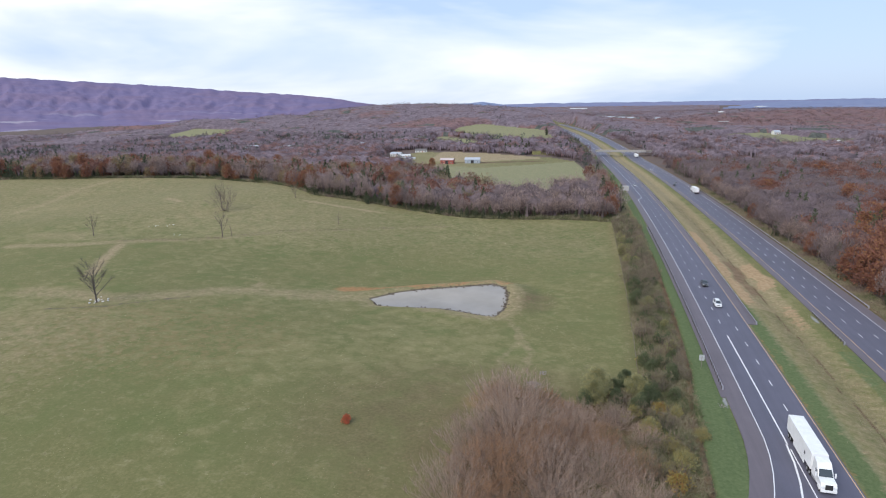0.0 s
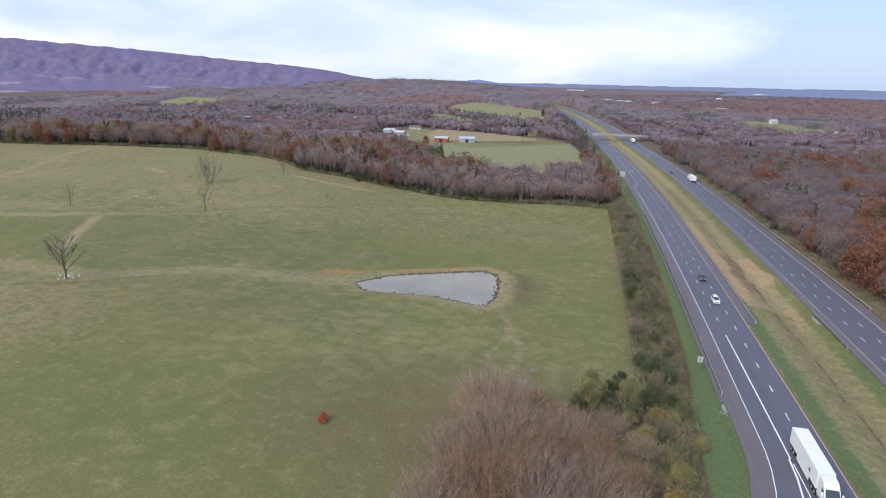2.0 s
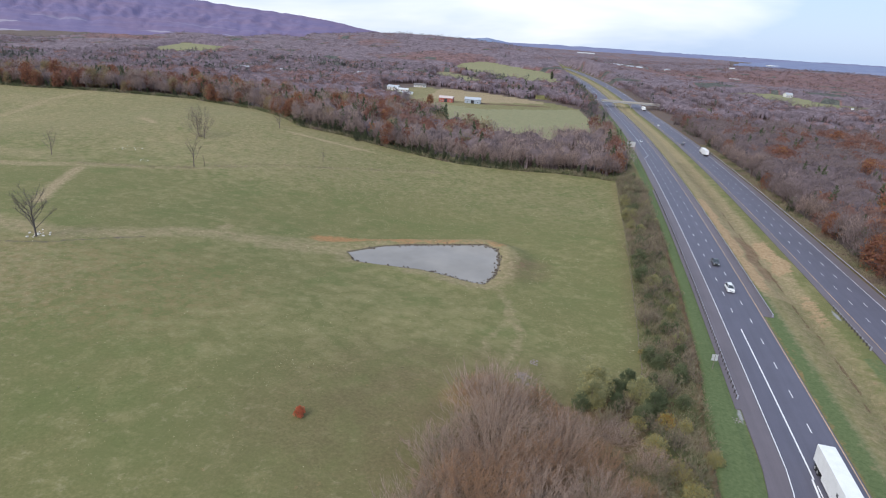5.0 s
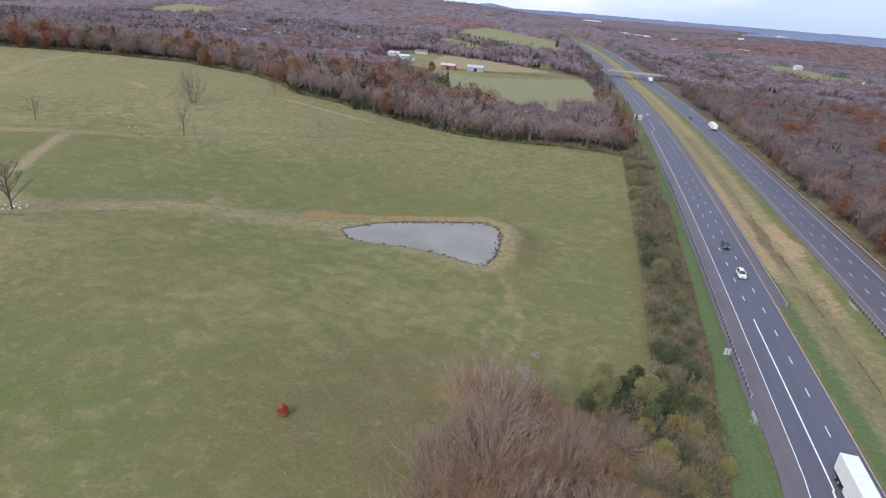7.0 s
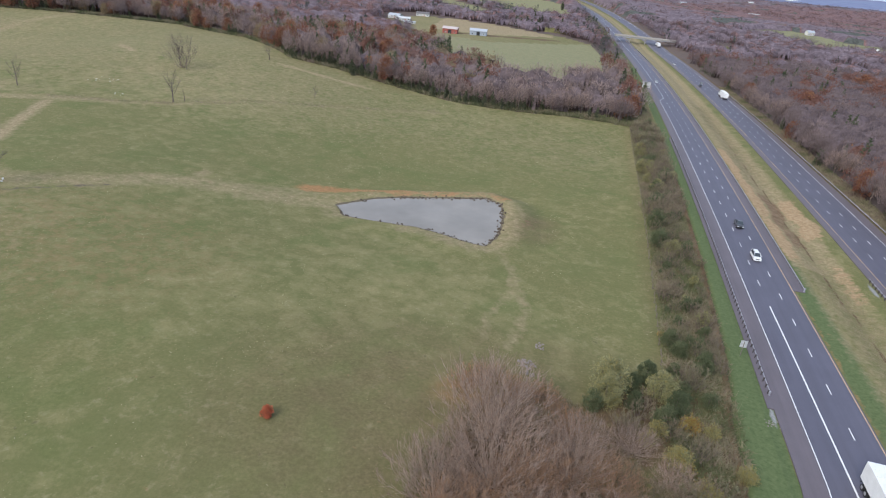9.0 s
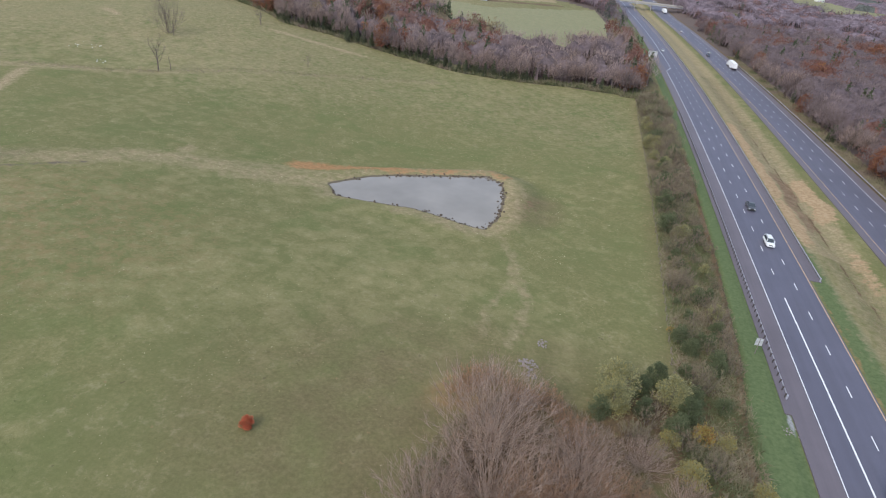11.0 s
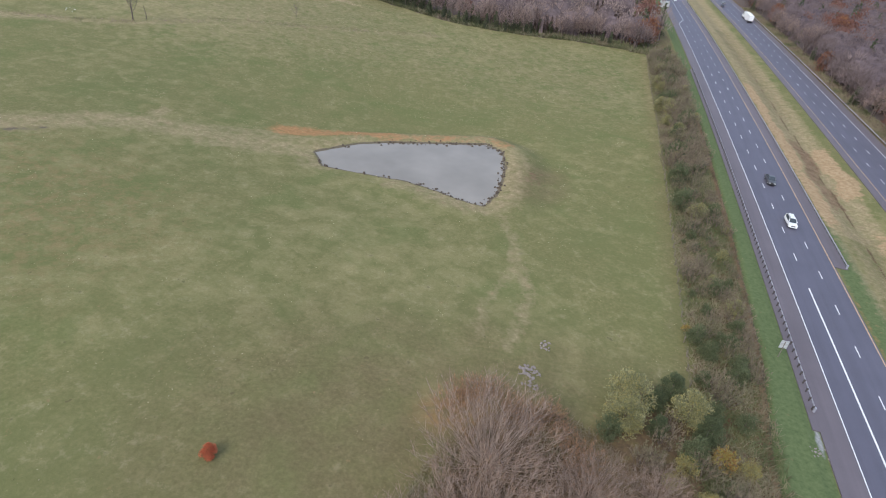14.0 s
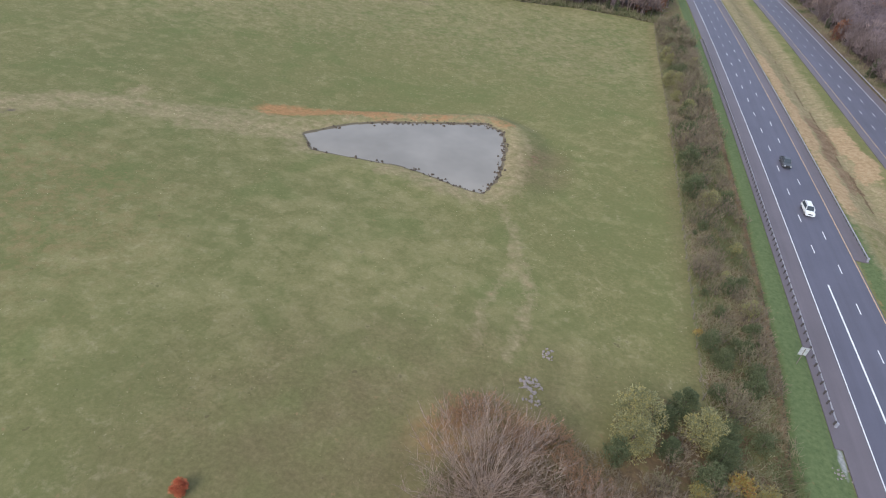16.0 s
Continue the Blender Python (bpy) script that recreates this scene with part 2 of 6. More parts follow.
# far woods and canopy: distance haze is put into these lavender tints
M_farwoods = tree_material("haze_tinted_woodland",
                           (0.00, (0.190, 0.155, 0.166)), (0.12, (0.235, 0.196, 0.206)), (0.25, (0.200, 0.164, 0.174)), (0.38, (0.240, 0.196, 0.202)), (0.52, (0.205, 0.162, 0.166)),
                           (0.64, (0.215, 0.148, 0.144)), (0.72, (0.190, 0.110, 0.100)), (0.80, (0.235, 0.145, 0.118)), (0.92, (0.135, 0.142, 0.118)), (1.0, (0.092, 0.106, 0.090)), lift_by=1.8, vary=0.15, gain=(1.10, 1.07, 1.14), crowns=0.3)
M_canopy = tree_material("haze_tinted_canopy", (0.0, (0.118, 0.094, 0.102)), (0.3, (0.140, 0.114, 0.122)), (0.55, (0.124, 0.096, 0.098)), (0.66, (0.142, 0.094, 0.090)), (0.82, (0.148, 0.086, 0.072)), (0.92, (0.088, 0.092, 0.078)), (1.0, (0.066, 0.074, 0.064)), lift_by=0.9, vary=0.2, gain=(1.84, 1.80, 1.90), crowns=0.36)
M_midcanopy = tree_material("massed_twigs", (0.0, (0.086, 0.071, 0.081)), (0.25, (0.092, 0.075, 0.083)), (0.50, (0.105, 0.085, 0.088)), (0.64, (0.090, 0.056, 0.050)),
                            (0.80, (0.092, 0.046, 0.036)), (0.89, (0.095, 0.080, 0.055)), (0.94, (0.050, 0.054, 0.038)), (1.0, (0.036, 0.044, 0.031)), lift_by=0.8, vary=0.3, gain=(1.88, 1.77, 1.68), crowns=0.34)
M_weeds = tree_material("dead_weeds", (0.0, (0.105, 0.115, 0.058)), (0.25, (0.155, 0.148, 0.085)), (0.5, (0.225, 0.195, 0.13)), (0.75, (0.20, 0.155, 0.112)), (1.0, (0.165, 0.13, 0.11)), lift_by=0.5)
M_turf = tree_material("turf_tufts", (0.0, (0.085, 0.085, 0.04)), (0.3, (0.125, 0.135, 0.06)), (0.6, (0.19, 0.18, 0.09)), (0.85, (0.30, 0.26, 0.15)), (1.0, (0.42, 0.38, 0.27)), lift_by=1.2)
M_rustgrass = tree_material("rusty_dead_grass", (0.0, (0.125, 0.095, 0.062)), (0.5, (0.190, 0.130, 0.082)), (1.0, (0.245, 0.185, 0.125)), lift_by=0.5)
M_darkbark = worn("dark_wet_bark", (0.13, 0.108, 0.095), 0.3, 2, 14, 0.95)
M_russetbark = worn("russet_sapling_bark", (0.27, 0.170, 0.115), 0.3, 2, 14, 0.95)
M_greybark = worn("pale_grey_bark", (0.40, 0.306, 0.250), 0.3, 2, 14, 0.95)
M_bark = worn("grey_brown_bark", (0.17, 0.135, 0.115), 0.3, 2, 14, 0.95)


def water_material():
    m = Mat("still_pond_water", 0.04, 0, 0.5)
    m.b.inputs["IOR"].default_value = 1.33
    c = m.ramp(m.noise(0.07, 3), (0.3, (0.205, 0.185, 0.16)), (0.7, (0.275, 0.25, 0.22)))
    return m.done(c, m.noise(1.2, 2), 0.02, 0.02)


M_water = water_material()


# ---- mesh helpers ----
def mesh_object(name, verts, faces, material, parent=None, smooth=False):
    me = bpy.data.meshes.new(name)
    me.from_pydata([tuple(v) for v in verts], [], [tuple(f) for f in faces])
    me.materials.append(material)
    if smooth:
        me.shade_smooth()
    ob = new(name, me)
    if parent is not None:
        ob.parent = parent
    return ob


def big_mesh(name, verts, tris, material, tint=None, parent=None, extra=None):
    """A triangle mesh from numpy arrays, with optional values per vertex."""
    me = bpy.data.meshes.new(name)
    nv, nf = len(verts), len(tris)
    me.vertices.add(nv)
    me.vertices.foreach_set("co", np.ascontiguousarray(verts, dtype=np.float32).ravel())
    me.loops.add(nf * 3)
    me.loops.foreach_set("vertex_index", np.ascontiguousarray(tris, dtype=np.int32).ravel())
    me.polygons.add(nf)
    me.polygons.foreach_set("loop_start", np.arange(0, nf * 3, 3, dtype=np.int32))
    me.update(calc_edges=True)
    values = dict(extra or {})
    if tint is not None:
        values["tint"] = tint
    for key, val in values.items():
        a = me.attributes.new(key, "FLOAT", "POINT")
        a.data.foreach_set("value", np.ascontiguousarray(val, dtype=np.float32))
    me.materials.append(material)
    ob = new(name, me)
    if parent is not None:
        ob.parent = parent
    return ob


def empty(name, x=0, y=0, z=0, rz=0):
    e = new(name)
    e.matrix_basis = pose(x, y, z, 0, 0, rz)
    return e


def part(name, bm, material, parent, label=""):
    """Links a bmesh as one mesh under a thing or part."""
    me = bpy.data.meshes.new(name)
    bm.to_mesh(me)
    bm.free()
    me.materials.append(material)
    ob = new(name, me)
    ob.parent = parent
    if label:
        ob["label"] = label
    return ob


def add_box(bm, x0, y0, z0, x1, y1, z1, bevel=0.0, m=None):
    r = bmesh.ops.create_cube(bm, size=1.0)
    vs = r["verts"]
    for v in vs:
        v.co = Vector(((x0 + x1) / 2 + v.co.x * (x1 - x0), (y0 + y1) / 2 + v.co.y * (y1 - y0), (z0 + z1) / 2 + v.co.z * (z1 - z0)))
    if bevel:
        es = list({e for v in vs for e in v.link_edges})
        r2 = bmesh.ops.bevel(bm, geom=es, offset=bevel, segments=2, profile=0.6, affect="EDGES")
        vs = list({v for f in r2["faces"] for v in f.verts})
    if m is not None:
        bmesh.ops.transform(bm, matrix=m, verts=vs)
    return vs


def box(x0, y0, z0, x1, y1, z1, bevel=0.0):
    bm = bmesh.new()
    add_box(bm, x0, y0, z0, x1, y1, z1, bevel)
    return bm


# ---- the lie of the land ----
ROAD_BEND = 12300.0


def road_x(y):
    y = np.asarray(y, float)
    return 0.3 + np.where(y > 0, -y * y / ROAD_BEND, 0.0)


def road_z(y):
    y = np.asarray(y, float)
    z = np.where(y < 243, -0.0218 * np.maximum(y, -150.0) + 2.2e-5 * np.maximum(y, -150.0) ** 2, -4.0 - 0.0112 * (y - 243))
    return np.where(y > 650, -8.55 + 14 * (1 - np.exp(-np.maximum(y - 650, 0) / 700)), z)


SWELLS = [(-20, 0, -0.6), (-20, 110, 0.8), (-20, 220, -5.1), (-80, 0, 2.3), (-85, 90, -5.7), (-85, 170, -2.3), (-110, 240, -2.5),
          (-150, 20, 3.9), (-150, 120, -1.8), (-190, 200, 0.5), (-230, 90, 2.6), (-260, 270, 6.5), (-320, 190, 2.3), (-60, -80, 0.5),
          (-200, -60, 2.1), (-350, 280, 4.4)]
HILLS = [(-480, 320, 260, 110, 13), (-280, 1400, 300, 330, 32), (-650, 1650, 380, 330, 52), (-1000, 1250, 330, 260, 24), (600, 2200, 700, 500, 22),
         (-1700, 1500, 500, 500, 10), (250, 1300, 220, 300, 8)]
POND = [(-62.3, 94.7), (-65.0, 104.3), (-69.9, 107.1), (-83.8, 100.4), (-93.3, 95.9), (-101.0, 90.8), (-108.5, 81.3), (-103.5, 75.2),
        (-92.6, 75.7), (-82.8, 76.7), (-74.9, 75.2), (-67.6, 73.2), (-63.0, 73.0), (-61.4, 80.1)]
POND_Z = -4.2


def smooth(a, b, v):
    t = np.clip((v - a) / (b - a), 0, 1)
    return t * t * (3 - 2 * t)


def line_dist(x, y, pts, closed=False):
    """Distance to a polyline."""
    x, y = np.asarray(x, float), np.asarray(y, float)
    best = np.full(x.shape, 1e9)
    seg = list(zip(pts, pts[1:] + pts[:1])) if closed else list(zip(pts, pts[1:]))
    for (ax, ay), (bx, by) in seg:
        dx, dy = bx - ax, by - ay
        t = np.clip(((x - ax) * dx + (y - ay) * dy) / (dx * dx + dy * dy), 0, 1)
        best = np.minimum(best, np.hypot(x - ax - t * dx, y - ay - t * dy))
    return best


def inside(x, y, pts):
    x, y = np.asarray(x, float), np.asarray(y, float)
    res = np.zeros(x.shape, bool)
    for (ax, ay), (bx, by) in zip(pts, pts[1:] + pts[:1]):
        if ay == by:
            continue
        cross = ((ay > y) != (by > y)) & (x < (bx - ax) * (y - ay) / (by - ay) + ax)
        res ^= cross
    return res


def land(x, y):
    """Height of the land, with the road bench, the ditches and the pond bowl."""
    x, y = np.asarray(x, float), np.asarray(y, float)
    u = x - road_x(y)
    z = sum(w * np.exp(-((x - cx) ** 2 + (y - cy) ** 2) / 6050.0) for cx, cy, w in SWELLS)
    far = smooth(250, 420, np.hypot(x + 60, y - 40))
    z = z * (1 - far) - 6 * far
    for cx, cy, sx, sy, hh in HILLS:
        z = z + hh * np.exp(-((x - cx) / sx) ** 2 - ((y - cy) / sy) ** 2) * far
    r = np.hypot(x, y)
    z = z + 27 * smooth(1900, 4700, r)
    k = smooth(-26, -9, u) * (1 - smooth(50, 72, u)) * (1 - smooth(1500, 2200, y))
    ditch = -1.3 * np.exp(-((u - 23.5) / 4.0) ** 2) - 0.75 * np.exp(-((u - np.interp(y, [-40, 18, 37, 82, 160], [-12.5, -11.3, -9.4, -8.5, -8.2])) / 0.5) ** 2) * (y < 170)
    # the roadway itself is cut a little so that the paving lies clear of it
    pave = smooth(-5.7, -4.9, u) * (1 - smooth(13.2, 14.2, u)) + smooth(31.4, 32.4, u) * (1 - smooth(50.3, 51.0, u))
    z = z * (1 - k) + k * (road_z(y) + ditch - 0.18 * pave)
    d = line_dist(x, y, POND, True)
    d = np.where(inside(x, y, POND), -d, d)
    bank = POND_Z + np.where(d > 0, 0.10 + 0.16 * d, 0.28 * np.maximum(d, -3.0) - 0.05)
    w = 1 - smooth(2.0, 13.0, d)
    return z * (1 - w) + bank * w


def spread(stops):
    """Grid lines from (start, end, step) runs."""
    out = []
    for a, b, s in stops:
        out += list(np.arange(a, b, s))
    return np.array(out + [stops[-1][1]])


def growing(a, b, s, g):
    out, v = [], a
    while v < b:
        out.append(v)
        v += s
        s *= g
    return out + [b]


gx = np.array([-v for v in growing(443, 4900, 5, 1.12)][::-1] + list(spread([(-440, -343, 3.2), (-343, -122, 2.2), (-122, -50, 0.8), (-50, -15, 1.0), (-15, -5, 0.35), (-5, 56, 1.0)])) + growing(58, 4900, 3, 1.13))
gy = np.array([-v for v in growing(92, 4900, 5, 1.3)][::-1] + list(spread([(-90, 66, 1.5), (66, 120, 0.8), (120, 300, 2.0)])) + growing(303, 4900, 3.5, 1.022))
GX, GY = np.meshgrid(gx, gy)
X, Y = GX.ravel(), GY.ravel()
Z = land(X, Y)
U = X - road_x(Y)

# edges and trodden or bare stretches of the land
FIELD_EDGE = [(-900, 270), (-516, 284), (-463, 289), (-400, 309), (-345, 327), (-285, 314), (-216, 252), (-186, 252), (-148, 244), (-115, 239), (-86, 243), (-56, 250), (-36, 249), (-22, 244)]
MEADOW = [(-172, 425), (-160, 525), (-99, 575), (-66, 607), (-52, 525), (-42, 345), (-91, 318), (-141, 345)]
TAN_FIELD = [(-256, 728), (-189, 708), (-131, 672), (-104, 640), (-140, 616), (-165, 596), (-236, 592)]
GREEN_HILL = [(-336, 1048), (-321, 1140), (-283, 1177), (-148, 1107), (-109, 948), (-119, 906), (-167, 923), (-228, 954), (-296, 1006)]
HILL_FOOT = [(-333, 962), (-323, 990), (-290, 962), (-236, 905), (-219, 820), (-270, 845)]
FAR_FIELD = [(-926, 975), (-942, 1105), (-826, 1095), (-785, 990), (-857, 915)]
RIGHT_FIELD = [(137, 975), (141, 1042), (196, 1104), (232, 1116), (258, 1108), (292, 1010), (352, 1000), (345, 930), (302, 940), (288, 866), (227, 880), (190, 978)]
TOWN_FIELD = [(-75, 1480), (-60, 1720), (30, 1800), (100, 1720), (95, 1560), (0, 1500)]
FARMYARD = [(-310, 610), (-225, 530), (-160, 515), (-99, 570), (-66, 607), (-100, 655), (-283, 725)]
PADDOCK = [(-225, 470), (-172, 420), (-158, 525), (-220, 548)]
PATHS = [([(-62, 71), (-58.6, 68), (-54.2, 60.6), (-51.6, 50), (-47.5, 40), (-47.6, 33.6), (-48.2, 24)], 1.3, 0.44),
         ([(-52, 46), (-54.3, 33.4), (-53.4, 25)], 1.0, 0.38),
         ([(-61, 74), (-57, 85), (-58, 100), (-63, 110)], 2.0, 0.42),
         ([(-290, 100), (-261, 106), (-247, 115), (-225, 125)], 3.4, 0.58), ([(-240, 111), (-223.5, 82.5), (-212, 66)], 2.0, 0.8),
         ([(-392, 190), (-400, 222), (-411, 255), (-414, 298)], 4.0, 0.62), ([(-212, 234), (-178, 230), (-160, 228)], 1.6, 0.85),
         ([(-215, 43), (-178, 43), (-166, 52), (-158, 63), (-149, 70), (-140, 72), (-130, 73), (-118, 78), (-108, 80)], 5.0, 0.52),
         ([(-244, 114), (-220, 127), (-206, 138), (-189, 162), (-157, 184), (-116, 213)], 2.6, 0.47), ([(-304, 222), (-284, 208)], 1.6, 0.9),
         ([(-150, 76), (-151, 80)], 1.6, 0.6)]
field_far = np.interp(X, [p[0] for p in FIELD_EDGE], [p[1] for p in FIELD_EDGE])
open_land = np.zeros(X.shape, bool)
for poly in (MEADOW, TAN_FIELD, GREEN_HILL, HILL_FOOT, FAR_FIELD, RIGHT_FIELD, TOWN_FIELD, FARMYARD, PADDOCK):
    open_land |= inside(X, Y, poly)
road_strip = (U > -26) & (U < 52)
wood = np.where(((Y > field_far) | (U > 30)) & ~road_strip & ~open_land, 1.0, 0.0)
wood = np.where(Y < -200, 0.0, wood)
dry = np.zeros(X.shape)
for pts, w, amount in PATHS:
    dry = np.maximum(dry, amount * (1 - smooth(0.3 * w, 2.2 * w, line_dist(X, Y, pts))))
pond_d = line_dist(X, Y, POND, True)
dry = np.maximum(dry, np.where(X + 0.2 * Y > -73, 0.56, np.where(Y > 78 + 0.45 * (X + 90), 0.50, 0.16)) * (1 - smooth(2.5, 11, pond_d)))
dry = np.maximum(dry, np.where(inside(X, Y, TAN_FIELD), 1.0, 0))
for poly in (MEADOW, GREEN_HILL, HILL_FOOT, FAR_FIELD, RIGHT_FIELD, TOWN_FIELD):
    dry = np.maximum(dry, np.where(inside(X, Y, poly), 0.40, 0))
dry = np.maximum(dry, np.where(Y < 92, 0.46, 0.66) * smooth(13.4, 16.0, U) * (1 - smooth(27.0, 30.5, U)) * (Y < 1600))
wob = np.sin(Y / 7.3) + np.sin(Y / 3.7 + 1.3) + 0.6 * np.sin(Y / 2.1)
washed = smooth(112, 122, Y) * (1 - smooth(146, 160, Y))
sand = (0.80 + 0.08 * wob) * np.exp(-((U - 16.4 - 0.3 * wob) / 2.3) ** 4) * smooth(88, 104, Y) * (1 - smooth(205, 245, Y))
sand = np.maximum(sand, 0.95 * np.exp(-((U - 27.2 + 0.6 * wob) / 3.1) ** 4) * washed)
sand = np.maximum(sand, 0.62 * np.exp(-((U - 27.0) / 2.4) ** 2) * smooth(70, 80, Y) * (1 - smooth(96, 104, Y)))
# drier far and west pasture; part of the far paleness is painted-in haze
dry = np.maximum(dry, np.where(U < -21, 0.29 * smooth(95, 185, Y) + 0.12 * smooth(-110, -190, X), 0))
TRODDEN = [(-146, 70), (-131, 72), (-118, 77), (-109, 80), (-110, 88), (-122, 88), (-136, 81)]
dry = np.maximum(dry, np.where(inside(X, Y, TRODDEN), 0.44, 0))
dry = np.maximum(dry, 0.5 * (1 - smooth(0.2, 1.0, np.hypot((X + 425) / 75, (Y - 255) / 32))))
dry = np.maximum(dry, 0.42 * (1 - smooth(0.2, 1.0, np.hypot((X + 280) / 60, (Y - 122) / 16))))
dry = np.maximum(dry, 0.42 * (1 - smooth(0, 75, np.hypot((X + 185) / 1.2, Y - 5))))
clay = 1.0 * (1 - smooth(0.8, 6.4, line_dist(X, Y, [(-122, 90), (-113, 94), (-103, 99), (-97, 101)])))
clay = np.maximum(clay, (0.62 + 0.14 * np.sin(X / 2.7) + 0.1 * np.sin(X / 5.3)) * smooth(4.6, 0.6, line_dist(X, Y, [(-97, 97.5), (-89, 101), (-79, 106), (-70, 110), (-65, 109)])))
clay = np.maximum(clay, (0.42 + 0.08 * wob) * np.exp(-((U - 24.4 + 0.5 * wob) / 2.2) ** 2) * washed)
litter_m = 0.72 * np.exp(-((U - 22.6 - 0.25 * wob) / 0.5) ** 2) * (Y < 250)
soil = (0.86 + 0.12 * np.sin(Y / 5.1) + 0.08 * np.sin(Y / 12.7 + 2)) * np.exp(-((U - 21.2 - 0.6 * wob) / 2.5) ** 4) * smooth(100, 114, Y) * (1 - smooth(150, 168, Y))
soil = np.maximum(soil, 0.5 * np.exp(-((X + 54.5) / 3.2) ** 2 - ((Y - 92) / 7.0) ** 2))
clay = np.maximum(clay, 0.55 * np.exp(-((U - 11.9) / 0.5) ** 2) * (Y < 76) * (Y > -60))
verge = np.interp(Y, [-40, 18, 37, 82, 160], [-12.5, -11.3, -9.4, -8.5, -8.2])
lush = smooth(-0.3, 0.3, U - verge) * (1 - smooth(-4.4, -3.8, U)) * (Y < 700)
lush = np.maximum(lush, 0.7 * smooth(11, 12, U) * (1 - smooth(15.0, 19.0, U)) * (Y < 95))
lush = np.maximum(lush, 0.55 * smooth(27, 29, U) * (Y < 60) * (U < 33))
litter = smooth(-21.5, -20, U) * (1 - smooth(-1.0, 0.0, U - verge)) * (Y < 330) * (Y > -60) * 0.52
litter = np.maximum(litter, 1 - smooth(0.55, 1.15, np.hypot((X + 42) / 12, (Y + 10) / 20)))
litter = np.maximum(litter, 0.6 - 0.6 * smooth(0.5, 1.3, np.hypot((X + 26) / 9, (Y - 12) / 16)))
litter = np.maximum(litter, 0.7 * smooth(49.5, 51, U) * (U < 56))
litter = np.maximum(litter, litter_m)
litter = np.maximum(litter, 0.85 * (1 - smooth(4, 11, line_dist(X, Y, [(-196, 576), (-170, 580), (-140, 592), (-104, 606)]))))
leaves = 0.74 * (1 - smooth(0.35, 1.0, np.hypot((X + 46) / 62, (Y + 4) / 46)))
leaves = np.maximum(leaves, 0.4 * smooth(-26, -22, U) * (1 - smooth(-21, -20, U)) * (Y < 245) * (Y > -40))
leaves = np.maximum(leaves, 0.75 * (1 - smooth(0.2, 1.0, np.hypot((X + 53) / 11, (Y - 90) / 20))))
stubble = 1 - smooth(0.3, 1.0, np.hypot((X + 150) / 60, (Y - 22) / 42))
round_tree = np.degrees(np.arctan2(Y - 1.2, X + 47.0))
fallen = 1.0 * (1 - smooth(9.5, 15.5, np.hypot(X + 46.0, Y - 1.6))) * smooth(-40, 0, round_tree) * (1 - smooth(140, 175, round_tree))
fallen = np.maximum(fallen, 0.6 * (1 - smooth(0.4, 1.0, np.hypot((X + 32) / 7, (Y - 6) / 9))))
meadow = np.zeros(X.shape)
for poly in (GREEN_HILL, HILL_FOOT, FAR_FIELD, RIGHT_FIELD, TOWN_FIELD, MEADOW, PADDOCK):
    meadow = np.maximum(meadow, np.where(inside(X, Y, poly), 1.0, 0.0))
gravel = 0.75 * np.exp(-((U + 4.3) / 0.5) ** 2 - ((Y - 22) / 4.0) ** 2)
gravel = np.maximum(gravel, 0.8 * np.exp(-((U - 31.2) / 0.9) ** 2 - ((Y - 84) / 5) ** 2))
mud = (1 - smooth(0.3, 1.2, pond_d)) * 0.9
mud = np.maximum(mud, 0.75 * np.exp(-((U - verge - 0.1) / 0.4) ** 2) * (Y < 165) * (Y > -40))
# shadow line of the creek ditch below the lone tree, darkened into the ground
mud = np.maximum(mud, 0.56 * (1 - smooth(0.3, 2.4, line_dist(X, Y, [(-192, 28), (-176, 35), (-169, 43), (-160, 53)]))))

nx, ny = len(gx), len(gy)
idx = np.arange(nx * ny).reshape(ny, nx)
a, b, c, d = idx[:-1, :-1].ravel(), idx[:-1, 1:].ravel(), idx[1:, 1:].ravel(), idx[1:, :-1].ravel()
tris = np.concatenate([np.stack([a, b, c], 1), np.stack([a, c, d], 1)])
ground = big_mesh("ground", np.stack([X, Y, Z], 1), tris, M_ground,
                  extra=dict(wood=wood, dry=dry, clay=clay, lush=lush, litter=litter, gravel=gravel, mud=mud, sand=sand, soil=soil, leaves=leaves, fallen=fallen, stubble=stubble, meadow=meadow))
ground.data.shade_smooth()
tagged(ground, "rolling green and straw-coloured pasture with bare clay patches", "ground", kind="structure")

shore = bmesh.new()
cxp, cyp = sum(p[0] for p in POND) / len(POND), sum(p[1] for p in POND) / len(POND)
vs = [shore.verts.new((cxp + (px - cxp) * 1.04, cyp + (py - cyp) * 1.07, POND_Z)) for px, py in POND]
shore.faces.new(vs)
bmesh.ops.triangulate(shore, faces=shore.faces[:])
pond = part("pond", shore, M_water, None)
tagged(pond, "still grey farm pond reflecting the overcast sky", "pond", kind="structure")


# ---- the dual highway ----
def strip_verts(y0, y1, u0, u1, lift, step=6.0):
    n = max(2, int(abs(y1 - y0) / step) + 1)
    ys = np.linspace(y0, y1, n)
    f0 = u0 if callable(u0) else (lambda y: u0 + 0 * y)
    f1 = u1 if callable(u1) else (lambda y: u1 + 0 * y)
    xs, zs = road_x(ys), road_z(ys) + lift
    vv = np.concatenate([np.stack([xs + f0(ys), ys, zs], 1), np.stack([xs + f1(ys), ys, zs], 1)])
    ff = [(i, n + i, n + i + 1, i + 1) for i in range(n - 1)]
    return vv, ff


